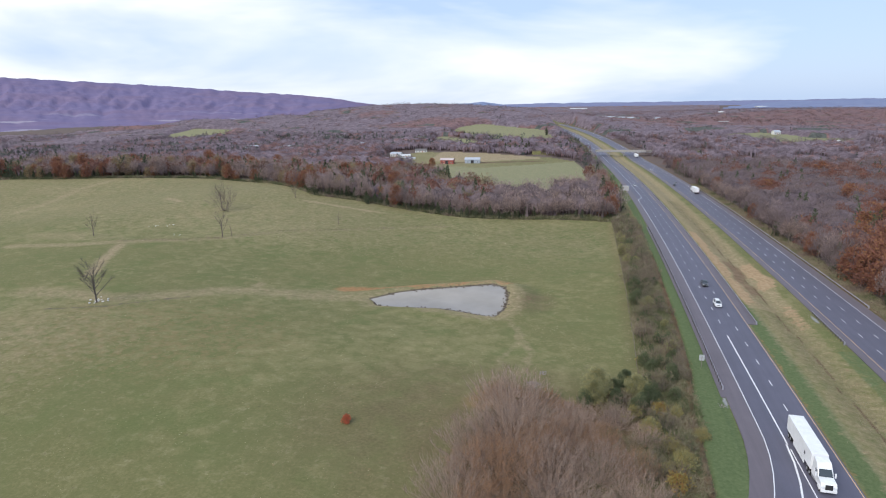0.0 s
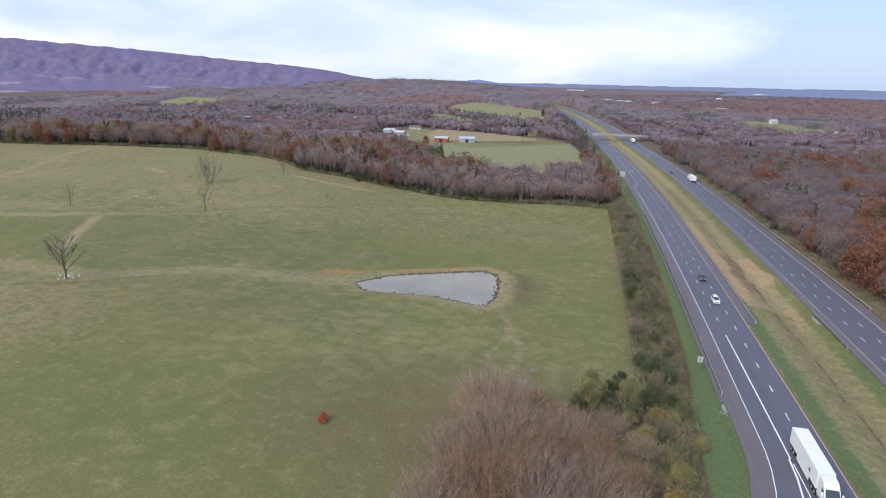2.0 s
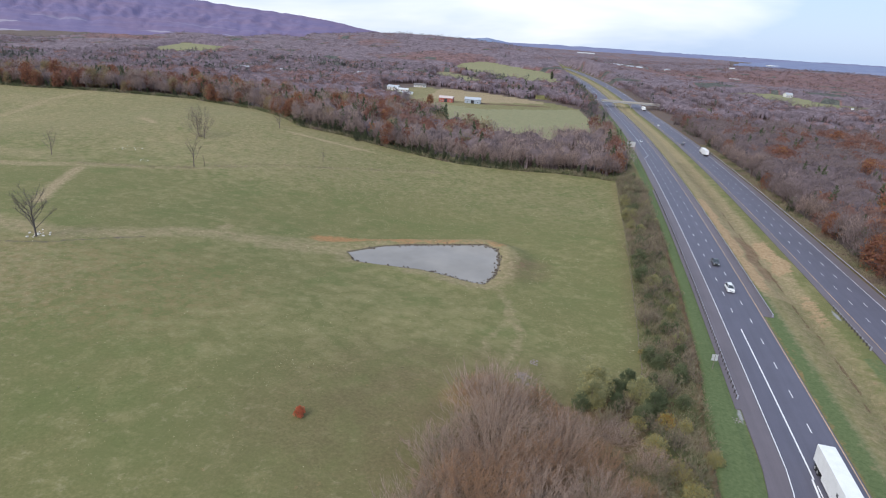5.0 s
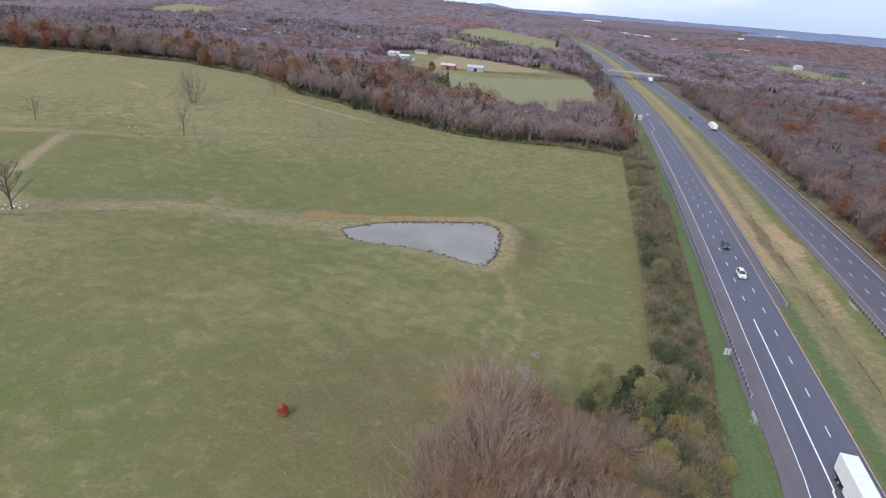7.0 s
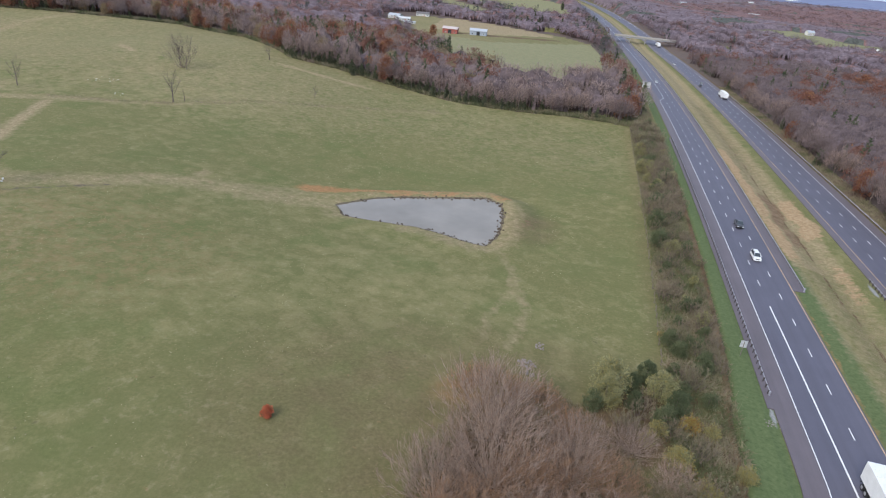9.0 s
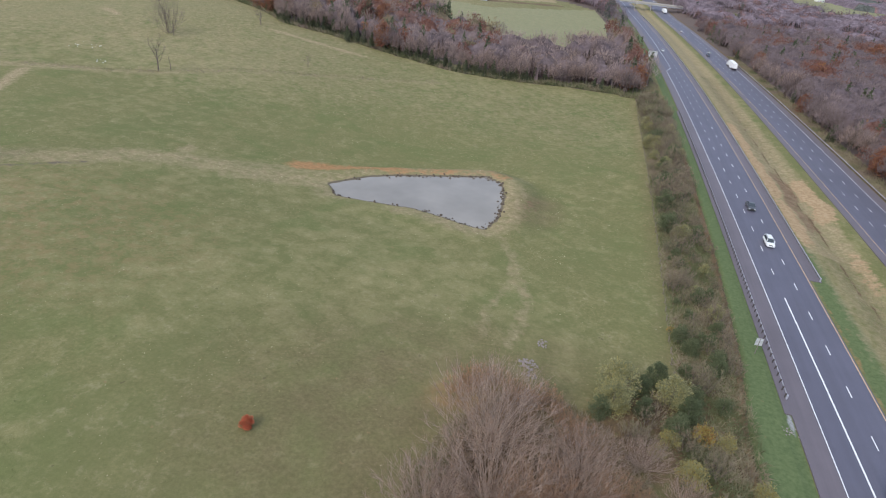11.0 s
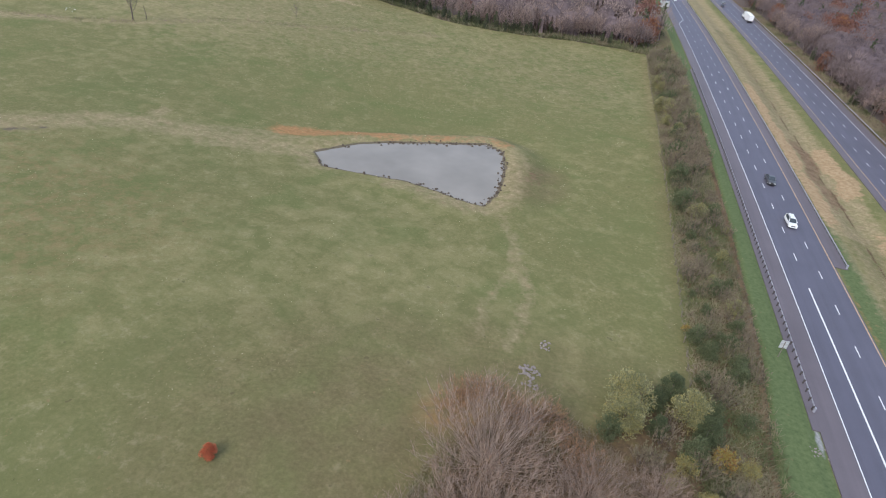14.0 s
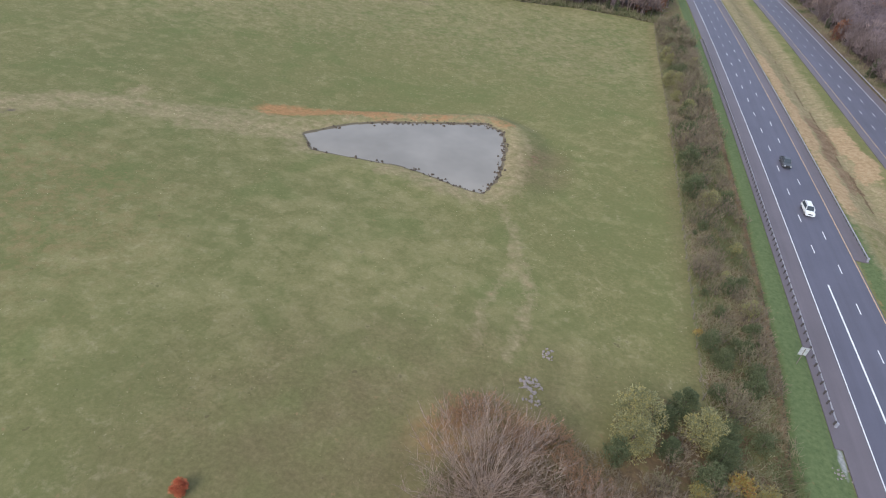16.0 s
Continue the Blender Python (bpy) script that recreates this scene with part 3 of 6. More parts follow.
def strip(name, y0, y1, u0, u1, lift, material, parent=None, thick=0.0):
    vv, ff = strip_verts(y0, y1, u0, u1, lift)
    ff = [f if vv[f[1]][0] > vv[f[0]][0] else f[::-1] for f in ff]
    ob = mesh_object(name, vv, ff, material, parent)
    if thick:
        s = ob.modifiers.new("depth", "SOLIDIFY")
        s.thickness, s.offset = thick, -1
    return ob


def ramp_shift(y):
    """How far the exit lane has drawn away from the main lanes."""
    y = np.asarray(y, float)
    return np.where(y < 10, np.where(y > -25, -0.0057 * (10 - y) ** 2, -6.98 + 0.399 * (y + 25)), 0.0)


FAR_Y, NEAR_Y, FORK_Y = 1900.0, -600.0, -25.0
road = empty("road")
tagged(road, "dark grey asphalt dual highway with white and orange lines", "road", kind="structure")
strip("carriageway", FORK_Y, FAR_Y, lambda y: ramp_shift(y) - 0.1, 11.3, 0.0, M_road, road, 0.25)
strip("carriageway", NEAR_Y, FORK_Y, 2.2, 11.3, 0.0, M_road, road, 0.25)
strip("exit_ramp", NEAR_Y, FORK_Y, lambda y: ramp_shift(y) - 0.1, lambda y: ramp_shift(y) + 5.0 + np.clip(4.2 + (y + 25) * 0.06, 0, 4.2), 0.0, M_road, road, 0.25)
strip("shoulder", 226, FAR_Y, -3.75, -0.1, 0.0, M_shoulder, road, 0.25)
strip("shoulder", 24, 226, -4.75, -0.1, 0.0, M_shoulder, road, 0.25)
strip("shoulder", NEAR_Y, 24, lambda y: ramp_shift(y) - 3.75, lambda y: ramp_shift(y) - 0.1, 0.0, M_shoulder, road, 0.25)
strip("shoulder", 75.5, FAR_Y, 11.3, 13.9, 0.0, M_shoulder, road, 0.25)
strip("carriageway", NEAR_Y, FAR_Y, 34.5, 47.05, 0.0, M_road, road, 0.25)
strip("shoulder", NEAR_Y, FAR_Y, 47.05, 50.35, 0.0, M_shoulder, road, 0.25)
strip("shoulder", NEAR_Y, FAR_Y, 32.6, 34.5, 0.0, M_shoulder, road, 0.25)
LINE = 0.16
L1 = 0.012
strip("edge_line", NEAR_Y, 326, lambda y: ramp_shift(y) - LINE / 2, lambda y: ramp_shift(y) + LINE / 2, L1, M_white, road)
strip("edge_line", 326, 338, lambda y: (y - 326) / 12 * 3.66 - LINE, lambda y: (y - 326) / 12 * 3.66 + LINE, L1, M_white, road)
strip("edge_line", 338, FAR_Y, 3.66 - LINE / 2, 3.66 + LINE / 2, L1, M_white, road)
strip("edge_line", NEAR_Y, FAR_Y, 10.97 - LINE / 2, 10.97 + LINE / 2, L1, M_yellow, road)
strip("gore_line", 6, 64.1, 3.66 - 0.14, 3.66 + 0.14, L1, M_white, road)
strip("gore_line", FORK_Y, 6, lambda y: 3.4 + ramp_shift(y + 3) * 1.0 - 0.12, lambda y: 3.6 + ramp_shift(y + 3) * 1.0, L1, M_white, road)
strip("gore_line", NEAR_Y, 4.5, 3.66, 3.86, L1, M_white, road)
strip("edge_line", NEAR_Y, FAR_Y, 34.95 - LINE / 2, 34.95 + LINE / 2, L1, M_yellow, road)
strip("edge_line", NEAR_Y, FAR_Y, 46.8 - LINE / 2, 46.8 + LINE / 2, L1, M_white, road)


def dashes(u, y_first, count, phase_end):
    made = 0
    y = y_first
    while made < count and y < phase_end:
        strip("lane_dash", y - 3.05, y, u - 0.09, u + 0.09, L1, M_white, road)
        y += 12.19
        made += 1


dashes(7.32, 60 - 12.19 * 13, 65, 640)
dashes(3.66, 60 + 17.6, 24, 326)
dashes(38.8, 60 - 12.19 * 6 + 1.7, 56, 640)
dashes(42.6, 60 - 12.19 * 6 + 1.7, 56, 640)


# ---- trees ----
def prism(p, q, r0, r1, sides=3):
    """A tapered limb from p to q: vertices and triangles."""
    p, q = np.asarray(p, float), np.asarray(q, float)
    ax = q - p
    ax = ax / (np.linalg.norm(ax) + 1e-9)
    side = np.cross(ax, (0.31, 0.87, 0.13))
    side /= np.linalg.norm(side)
    up = np.cross(ax, side)
    an = np.arange(sides) * 2 * math.pi / sides
    ring = np.cos(an)[:, None] * side + np.sin(an)[:, None] * up
    v = np.concatenate([p + ring * r0, q + ring * r1])
    t = []
    for i in range(sides):
        j = (i + 1) % sides
        t += [(i, j, sides + j), (i, sides + j, sides + i)]
    return v, np.array(t)


class Build:
    def __init__(self):
        self.v, self.t, self.k = [], [], 0

    def add(self, v, t):
        self.v.append(np.asarray(v, float))
        self.t.append(np.asarray(t) + self.k)
        self.k += len(v)

    def arrays(self):
        return np.concatenate(self.v), np.concatenate(self.t)


def slivers(rng, base, way, length, width):
    """Thin twig triangles from base points along the ways given."""
    n = len(base)
    side = np.cross(way, rng.normal(size=(n, 3)))
    side /= np.linalg.norm(side, axis=1)[:, None] + 1e-9
    tip = base + way * length[:, None]
    v = np.stack([base - side * width[:, None] / 2, base + side * width[:, None] / 2, tip], 1).reshape(-1, 3)
    return v, np.arange(n * 3).reshape(-1, 3)


def unit(v):
    return v / (np.linalg.norm(v, axis=-1, keepdims=True) + 1e-9)


def bare_tree(seed, height, width, limbs, twigs, twig_w, twig_l, sides=3, fork=0.3):
    """A leafless tree: the trunk with its limbs, and the crown of twigs, as two meshes' arrays."""
    rng = np.random.default_rng(seed)
    wood_b, seg = Build(), []
    top = np.array([rng.normal() * 0.04 * height, rng.normal() * 0.04 * height, height * 0.62])
    wood_b.add(*prism((0, 0, -0.4), top, 0.021 * height, 0.008 * height, max(5, sides)))
    for i in range(limbs):
        f = fork + (1 - fork) * (i + rng.random()) / limbs
        p = top * f
        a = i * 2.4 + rng.normal() * 0.3
        reach = width / 2 * (1.05 - 0.55 * f) * rng.uniform(0.75, 1.1)
        q = p + np.array([math.cos(a) * reach * 0.62, math.sin(a) * reach * 0.62, height * rng.uniform(0.14, 0.24)])
        e = q + np.array([math.cos(a) * reach * 0.38, math.sin(a) * reach * 0.38, height * rng.uniform(0.08, 0.2)])
        r = 0.0085 * height * (1.15 - 0.6 * f)
        wood_b.add(*prism(p, q, r, r * 0.6, sides))
        wood_b.add(*prism(q, e, r * 0.6, r * 0.15, sides))
        seg += [(p, q, 0.6), (q, e, 1.0)]
        for s in range(2):
            st = q + (e - q) * rng.uniform(0, 0.5)
            wob = np.array([math.cos(a + rng.normal()) * reach * 0.4, math.sin(a + rng.normal()) * reach * 0.4, height * rng.uniform(0.06, 0.2)])
            wood_b.add(*prism(st, st + wob, r * 0.4, r * 0.1, sides))
            seg.append((st, st + wob, 1.0))
    wt = np.array([s[2] * np.linalg.norm(s[1] - s[0]) for s in seg])
    pick = rng.choice(len(seg), twigs, p=wt / wt.sum())
    P, Q = np.array([s[0] for s in seg]), np.array([s[1] for s in seg])
    f = rng.random(twigs)[:, None] ** 0.7
    base = P[pick] + (Q - P)[pick] * f
    way = unit(unit((Q - P)[pick]) * 0.7 + unit(rng.normal(size=(twigs, 3))) * 0.75 + np.array([0, 0, 0.45]))
    L = twig_l * rng.uniform(0.6, 1.3, twigs)
    crown = slivers(rng, base, way, L, twig_w * rng.uniform(0.6, 1.3, twigs))
    return wood_b.arrays(), crown


def leafy_tree(seed, height, width, leaves, leaf, cone=0.0, low=0.15, lobe_min=15):
    """A tree or bush in leaf: trunk and limbs, and a ragged crown of small leaf clumps."""
    rng = np.random.default_rng(seed)
    wood_b = Build()
    wood_b.add(*prism((0, 0, -0.3), (0, 0, height * 0.8), 0.022 * height, 0.006 * height, 5))
    lobes, joints = [], []
    nl = max(lobe_min, int(width * 4)) if lobe_min > 9 else 9
    for i in range(nl):
        f = low + (1 - low) * (i + rng.random()) / nl
        rad = width / 2 * ((1 - f) ** 0.8 if cone else math.sin(math.pi * min(0.95, max(0.12, f))) ** 0.7)
        a = i * 2.4 + rng.normal() * 0.4
        c = np.array([math.cos(a) * rad * 0.62, math.sin(a) * rad * 0.62, f * height * 0.93])
        lobes.append((c, max(0.25 * width * (1 - 0.5 * f * bool(cone)) * rng.uniform(0.45, 1.2), 0.25)))
        if i % 3 == 0:
            at = sum(len(p) for p in wood_b.v)
            wood_b.add(*prism((0, 0, max(0.1, c[2] - 0.15 * height)), c, 0.008 * height, 0.003 * height, 3))
            joints.append((5, at, at + 1))
    pick = rng.integers(0, nl, leaves)
    C, R = np.array([l[0] for l in lobes])[pick], np.array([l[1] for l in lobes])[pick]
    dirs = unit(rng.normal(size=(leaves, 3)))
    base = C + dirs * (R * rng.random(leaves) ** 0.4)[:, None] * np.array([1, 1, 0.85])
    way = unit(dirs * 0.6 + rng.normal(size=(leaves, 3)) * 0.7 + np.array([0, 0, 0.3]))
    crown = slivers(rng, base, way, leaf * (0.6 + 1.6 * rng.random(leaves) ** 2), leaf * rng.uniform(0.5, 0.9, leaves))
    wood_v, wood_t = wood_b.arrays()
    return (wood_v, np.concatenate([wood_t, np.array(joints)])), crown


def merged(template):
    (v0, t0), (v1, t1) = template
    return np.concatenate([v0, v1]), np.concatenate([t0, t1 + len(v0)]), len(v0)


# groves of rust-leaved oaks and of evergreens: x, y, radius
RUST_GROVES = [(-600, 470, 14), (-723, 510, 20), (-497, 664, 22), (-305, 587, 24), (-422, 621, 26), (-441, 309, 12), (-516, 690, 35), (-380, 380, 18), (-389, 538, 40), (-434, 695, 45), (-302, 481, 40), (-348, 657, 45), (-282, 585, 35), (-221, 436, 35),
               (-194, 334, 16), (126, 335, 15), (112, 235, 20), (-29, 300, 15), (-710, 698, 16), (88, 170, 22), (250, 1500, 320), (640, 1750, 420), (-330, 1150, 80)]
GREEN_GROVES = [(-514, 287, 20), (-638, 401, 40), (-823, 573, 45), (-613, 617, 25), (-565, 677, 25), (-226, 265, 10), (-188, 262, 12), (-149, 258, 9), (-109, 258, 9),
                (-58, 1182, 30), (-15, 1076, 35), (152, 1140, 42), (322, 1120, 42), (-480, 900, 60), (86, 205, 9), (78, 262, 10)]


def in_grove(x, y, groves):
    best = np.zeros(np.shape(x))
    for gx0, gy0, gr in groves:
        best = np.maximum(best, np.exp(-((x - gx0) ** 2 + (y - gy0) ** 2) / gr ** 2))
    return best


def plant_wood(name, spots, templates, tints, material, seed, scales=(0.8, 1.2), parent=None):
    """Many trees joined into one mesh. spots: x, y. tints: choices of (template numbers, low, high, share)."""
    rng = np.random.default_rng(seed)
    vs, ts, ti, tones, sizes, k = [], [], [], [], [], 0
    zz = land(spots[:, 0], spots[:, 1])
    share = np.array([c[3] for c in tints])
    kinds = rng.choice(len(tints), len(spots), p=share / share.sum())
    # drifts where leafy or evergreen trees gather
    drift = np.array([noise.noise(Vector((x * 0.011, y * 0.011, seed * 1.7))) for x, y in spots])
    kinds = np.where(drift < -0.25, np.where(rng.random(len(spots)) < 0.8, 0, kinds), kinds)
    kinds = np.where((drift > 0.3) & (rng.random(len(spots)) < 0.3), 1, kinds)
    stand = np.array([noise.noise(Vector((x * 0.022, y * 0.022, 40.0))) for x, y in spots])
    kinds = np.where((stand > 0.24) & (rng.random(len(spots)) < 0.8) & (spots[:, 0] < 20), len(tints) - 1, kinds)
    kinds = np.where((stand < -0.26) & (rng.random(len(spots)) < 0.65), 1, kinds)
    kinds = np.where(in_grove(spots[:, 0], spots[:, 1], RUST_GROVES) * 0.85 > rng.random(len(spots)), 1, kinds)
    kinds = np.where(in_grove(spots[:, 0], spots[:, 1], GREEN_GROVES) * 0.95 > rng.random(len(spots)), len(tints) - 1, kinds)
    # the clean stand of bare trees between the pasture and the meadow
    kinds = np.where((spots[:, 0] > -104) & (spots[:, 0] < -34) & (spots[:, 1] > 246) & (spots[:, 1] < 352), 0, kinds)
    for (x, y), z, kind in zip(spots, zz, kinds):
        ids, lo, hi, _ = tints[kind]
        v, t, stem = templates[ids[rng.integers(len(ids))]]
        a, s = rng.uniform(0, 6.283), rng.uniform(*scales)
        ca, sa = math.cos(a) * s, math.sin(a) * s
        w = np.stack([v[:, 0] * ca - v[:, 1] * sa + x, v[:, 0] * sa + v[:, 1] * ca + y, v[:, 2] * s * rng.uniform(0.9, 1.12) + z], 1)
        vs.append(w)
        ts.append(t + k)
        patch = noise.noise(Vector((x * 0.035, y * 0.035, seed + 5.0)))
        tone = lo + (hi - lo) * min(1.0, max(0.0, 0.5 + 0.75 * patch + rng.normal() * 0.22))
        tones.append(tone)
        sizes.append(s * (0.62 if tone > 0.93 else 1.0))
        ti.append(np.concatenate([np.full(stem, rng.choice((0.57, 0.57, 0.28)) if material is M_woods else 0.5), np.full(len(v) - stem, tone)]))
        k += len(v)
    return big_mesh(name, np.concatenate(vs), np.concatenate(ts), material, np.concatenate(ti), parent), np.array(tones), np.array(sizes)


def wood_tree(seed, height, width, twigs, twig_l, twig_w, limbs=0, up=0.8, flat=0.45):
    """A tree of the closed woods: trunk and limbs, and a rounded head of upswept twigs or leaf sprays."""
    rng = np.random.default_rng(seed)
    wb = Build()
    wb.add(*prism((0, 0, -0.4), (rng.normal() * 0.4, rng.normal() * 0.4, height * 0.74), 0.016 * height, 0.006 * height, 3))
    for i in range(limbs):
        a = i * 2.4 + rng.normal() * 0.3
        z0 = height * rng.uniform(0.22, 0.5)
        r = width * rng.uniform(0.28, 0.46)
        wb.add(*prism((0, 0, z0), (math.cos(a) * r, math.sin(a) * r, z0 + height * rng.uniform(0.25, 0.45)), 0.006 * height, 0.002 * height, 3))
    d = unit(rng.normal(size=(twigs, 3)))
    d[:, 2] = np.abs(d[:, 2]) * 1.25 - 0.42
    d = unit(d)
    turn = np.arctan2(d[:, 1], d[:, 0])
    lobe = 1 + 0.2 * np.sin(3 * turn + seed) + 0.14 * np.sin(5 * turn + 2 * seed) + 0.12 * np.sin(7 * d[:, 2] + 3 * turn)
    base = d * (rng.random(twigs) ** 0.28 * lobe)[:, None] * (width / 2, width / 2, height * flat) + (0, 0, height * 0.52)
    way = unit(d * 0.55 + rng.normal(size=(twigs, 3)) * 0.3 + (0, 0, up))
    L = twig_l * rng.uniform(0.5, 1.2, twigs)
    return wb.arrays(), slivers(rng, base - way * L[:, None] * 0.5, way, L, twig_w * rng.uniform(0.6, 1.4, twigs))


def cone_tree(seed, height, width, sprays, size):
    """A cedar of the woods: a ragged cone of foliage sprays."""
    rng = np.random.default_rng(seed)
    wb = Build()
    wb.add(*prism((0, 0, -0.3), (0, 0, height * 0.7), 0.018 * height, 0.005 * height, 3))
    f = rng.random(sprays) ** 1.3
    a = rng.uniform(0, 6.283, sprays)
    r = width / 2 * (1 - f) ** 0.8 * rng.uniform(0.6, 1.05, sprays)
    base = np.stack([np.cos(a) * r, np.sin(a) * r, f * height * 0.93 + 0.3], 1)
    way = unit(np.stack([np.cos(a), np.sin(a), np.full(sprays, 0.45)], 1) + rng.normal(size=(sprays, 3)) * 0.3)
    return wb.arrays(), slivers(rng, base - way * size * 0.4, way, size * rng.uniform(0.7, 1.3, sprays), size * rng.uniform(0.45, 0.8, sprays))


MID = [merged(wood_tree(100 + i, 12.5, 9.0, 175, 1.45, 0.25, 5, 0.55, 0.40)) for i in range(4)]
MID += [merged(wood_tree(110 + i, 12.5, 8.5, 140, 2.2, 0.22, 6, 0.9, 0.42)) for i in range(2)]
MID += [merged(wood_tree(140 + i, 12.0, 9.0, 170, 1.05, 0.65, 2, 0.3, 0.42)) for i in range(3)]
MID += [merged(cone_tree(150 + i, 12.5, 6.0, 140, 1.15)) for i in range(3)]
LOW = [merged(wood_tree(200 + i, 12.5, 10.0, 44, 1.6, 0.55, 0, 0.5, 0.40)) for i in range(5)]
LOW += [merged(wood_tree(210 + i, 12.0, 9.5, 44, 1.3, 0.85, 0, 0.3, 0.42)) for i in range(2)] + [merged(cone_tree(220 + i, 12.5, 6.5, 46, 1.5)) for i in range(2)]
TUFTS = [merged(wood_tree(300 + i, 11.5, 13.0, 17, 2.0, 1.4, 0, 0.3, 0.36)) for i in range(6)]
MID_MIX = [((0, 1, 2, 3, 4, 5), 0.0, 0.29, 0.76), ((6, 7, 8), 0.62, 0.76, 0.09), ((6, 7, 8), 0.80, 0.87, 0.01), ((9, 10, 11), 0.94, 1.0, 0.08)]
LEFT_MIX = [((0, 1, 2, 3, 4, 5), 0.24, 0.55, 0.48), ((6, 7, 8), 0.62, 0.78, 0.18), ((6, 7, 8), 0.80, 0.87, 0.01), ((0, 2, 4, 6), 0.882, 0.90, 0.10), ((9, 10, 11), 0.94, 1.0, 0.14)]
LOW_MIX = [((0, 1, 2, 3, 4), 0.0, 0.52, 0.86), ((5, 6), 0.62, 0.80, 0.10), ((7, 8), 0.92, 1.0, 0.04)]
TUFT_MIX = [((0, 1, 2, 3, 4, 5), 0.0, 0.52, 0.86), ((0, 1, 2, 3, 4, 5), 0.62, 0.80, 0.08), ((0, 1, 2, 3, 4, 5), 0.90, 0.94, 0.05)]


def scatter(n, x0, x1, y0, y1, keep, seed):
    rng = np.random.default_rng(seed)
    p = np.stack([rng.uniform(x0, x1, n), rng.uniform(y0, y1, n)], 1)
    return p[keep(p[:, 0], p[:, 1])]




def wooded(x, y, margin=4.0):
    u = x - road_x(y)
    ok = ((y > np.interp(x, [p[0] for p in FIELD_EDGE], [p[1] for p in FIELD_EDGE]) + margin) & (u < -14)) | (u > 50 + margin)
    for poly in (MEADOW, TAN_FIELD, GREEN_HILL, HILL_FOOT, FAR_FIELD, RIGHT_FIELD, TOWN_FIELD):
        ok &= ~inside(x, y, poly)
    ok &= ~inside(x, y, FARMYARD) & ~inside(x, y, PADDOCK)
    # open plain before the ridge, and the broad valley to the east
    head, reach = np.degrees(np.arctan2(-(x + 31), y + 107)), np.hypot(x + 31, y + 107)
    ok &= ~((head > 27) & (reach > 1650 + 60 * np.sin(head * 0.9))) & ~((head < -9) & (reach > 2750 + 120 * np.sin(head * 1.7)))
    return ok & (np.hypot(x + 285, y - 700) > 40)


def twig_mass(spots, tones, sizes, step, material, radius, height, label, seed):
    """The massed twigs that close the heads of a wood into one rolling, uneven canopy."""
    rng = np.random.default_rng(seed)
    x0, y0 = spots.min(0) - radius * 1.6
    nx, ny = (np.ceil((spots.max(0) + radius * 1.6 - (x0, y0)) / step)).astype(int) + 1
    gx_, gy_ = np.meshgrid(x0 + np.arange(nx) * step, y0 + np.arange(ny) * step)
    gx_, gy_ = gx_ + rng.normal(size=gx_.shape) * step * 0.2, gy_ + rng.normal(size=gy_.shape) * step * 0.2
    top, tone = np.zeros(gx_.shape), np.full(gx_.shape, 0.3)
    for (x, y), c, q in zip(spots, tones, sizes):
        r = radius * q
        i0, i1 = max(0, int((x - r - x0) / step)), int((x + r - x0) / step) + 2
        j0, j1 = max(0, int((y - r - y0) / step)), int((y + r - y0) / step) + 2
        d2 = ((gx_[j0:j1, i0:i1] - x) ** 2 + (gy_[j0:j1, i0:i1] - y) ** 2) / (r * r)
        h = np.where(d2 < 1, height * q * (0.36 + 0.38 * np.sqrt(np.clip(1 - d2, 0, 1))), 0)
        more = h > top[j0:j1, i0:i1]
        top[j0:j1, i0:i1] = np.where(more, h, top[j0:j1, i0:i1])
        tone[j0:j1, i0:i1] = np.where(more, c, tone[j0:j1, i0:i1])
    z0 = land(gx_.ravel(), gy_.ravel()).reshape(gx_.shape)
    idx = np.arange(nx * ny).reshape(ny, nx)
    def grown(mask):
        wide = np.pad(mask, 1)
        return wide[:-2, 1:-1] | wide[2:, 1:-1] | wide[1:-1, :-2] | wide[1:-1, 2:] | mask

    mask = top > 0
    for _ in range(3):
        wide = np.pad(top, 1)
        near = np.max([wide[:-2, 1:-1], wide[2:, 1:-1], wide[1:-1, :-2], wide[1:-1, 2:]], 0)
        top = np.where(top > 0, top, near * 0.9)
        mask = grown(mask)
    for _ in range(7):
        mask = ~grown(~mask)
    # the skirt of the wood comes down to its undergrowth
    top = np.where(mask, np.where(~grown(~mask), top, 0.4), 0)
    there = top > 0
    whole = there[:-1, :-1] & there[:-1, 1:] & there[1:, 1:] & there[1:, :-1]
    z = z0 + top * rng.uniform(0.93, 1.05, top.shape)
    a, b, c, d = idx[:-1, :-1][whole], idx[:-1, 1:][whole], idx[1:, 1:][whole], idx[1:, :-1][whole]
    ob = big_mesh("woods_canopy", np.stack([gx_.ravel(), gy_.ravel(), z.ravel()], 1), np.concatenate([np.stack([a, b, c], 1), np.stack([a, c, d], 1)]), material, tone.ravel())
    ob.data.shade_smooth()
    return tagged(ob, label, "woods", kind="stuff")


left_mid = scatter(2000, -580, -14, 232, 446, wooded, 11)
woods_a, tones, sizes = plant_wood("woods", left_mid, MID, LEFT_MIX, M_woods, 21, (0.7, 1.3))
tagged(woods_a, "leafless grey-brown woods with rusty oaks and dark cedars", "woods", kind="stuff")
twig_mass(left_mid, tones, sizes, 1.7, M_midcanopy, 5.2, 12.0, "massed grey and russet twigs of a leafless wood", 61)
right_mid = scatter(3700, 20, 260, 20, 566, wooded, 12)
woods_b, tones, sizes = plant_wood("woods", right_mid, MID, MID_MIX, M_woods, 22, (0.65, 1.15))
tagged(woods_b, "dense leafless purple-brown woods beside the highway", "woods", kind="stuff")
twig_mass(right_mid, tones, sizes, 1.7, M_midcanopy, 5.2, 12.0, "massed purple-brown twigs of woods beside the highway", 62)
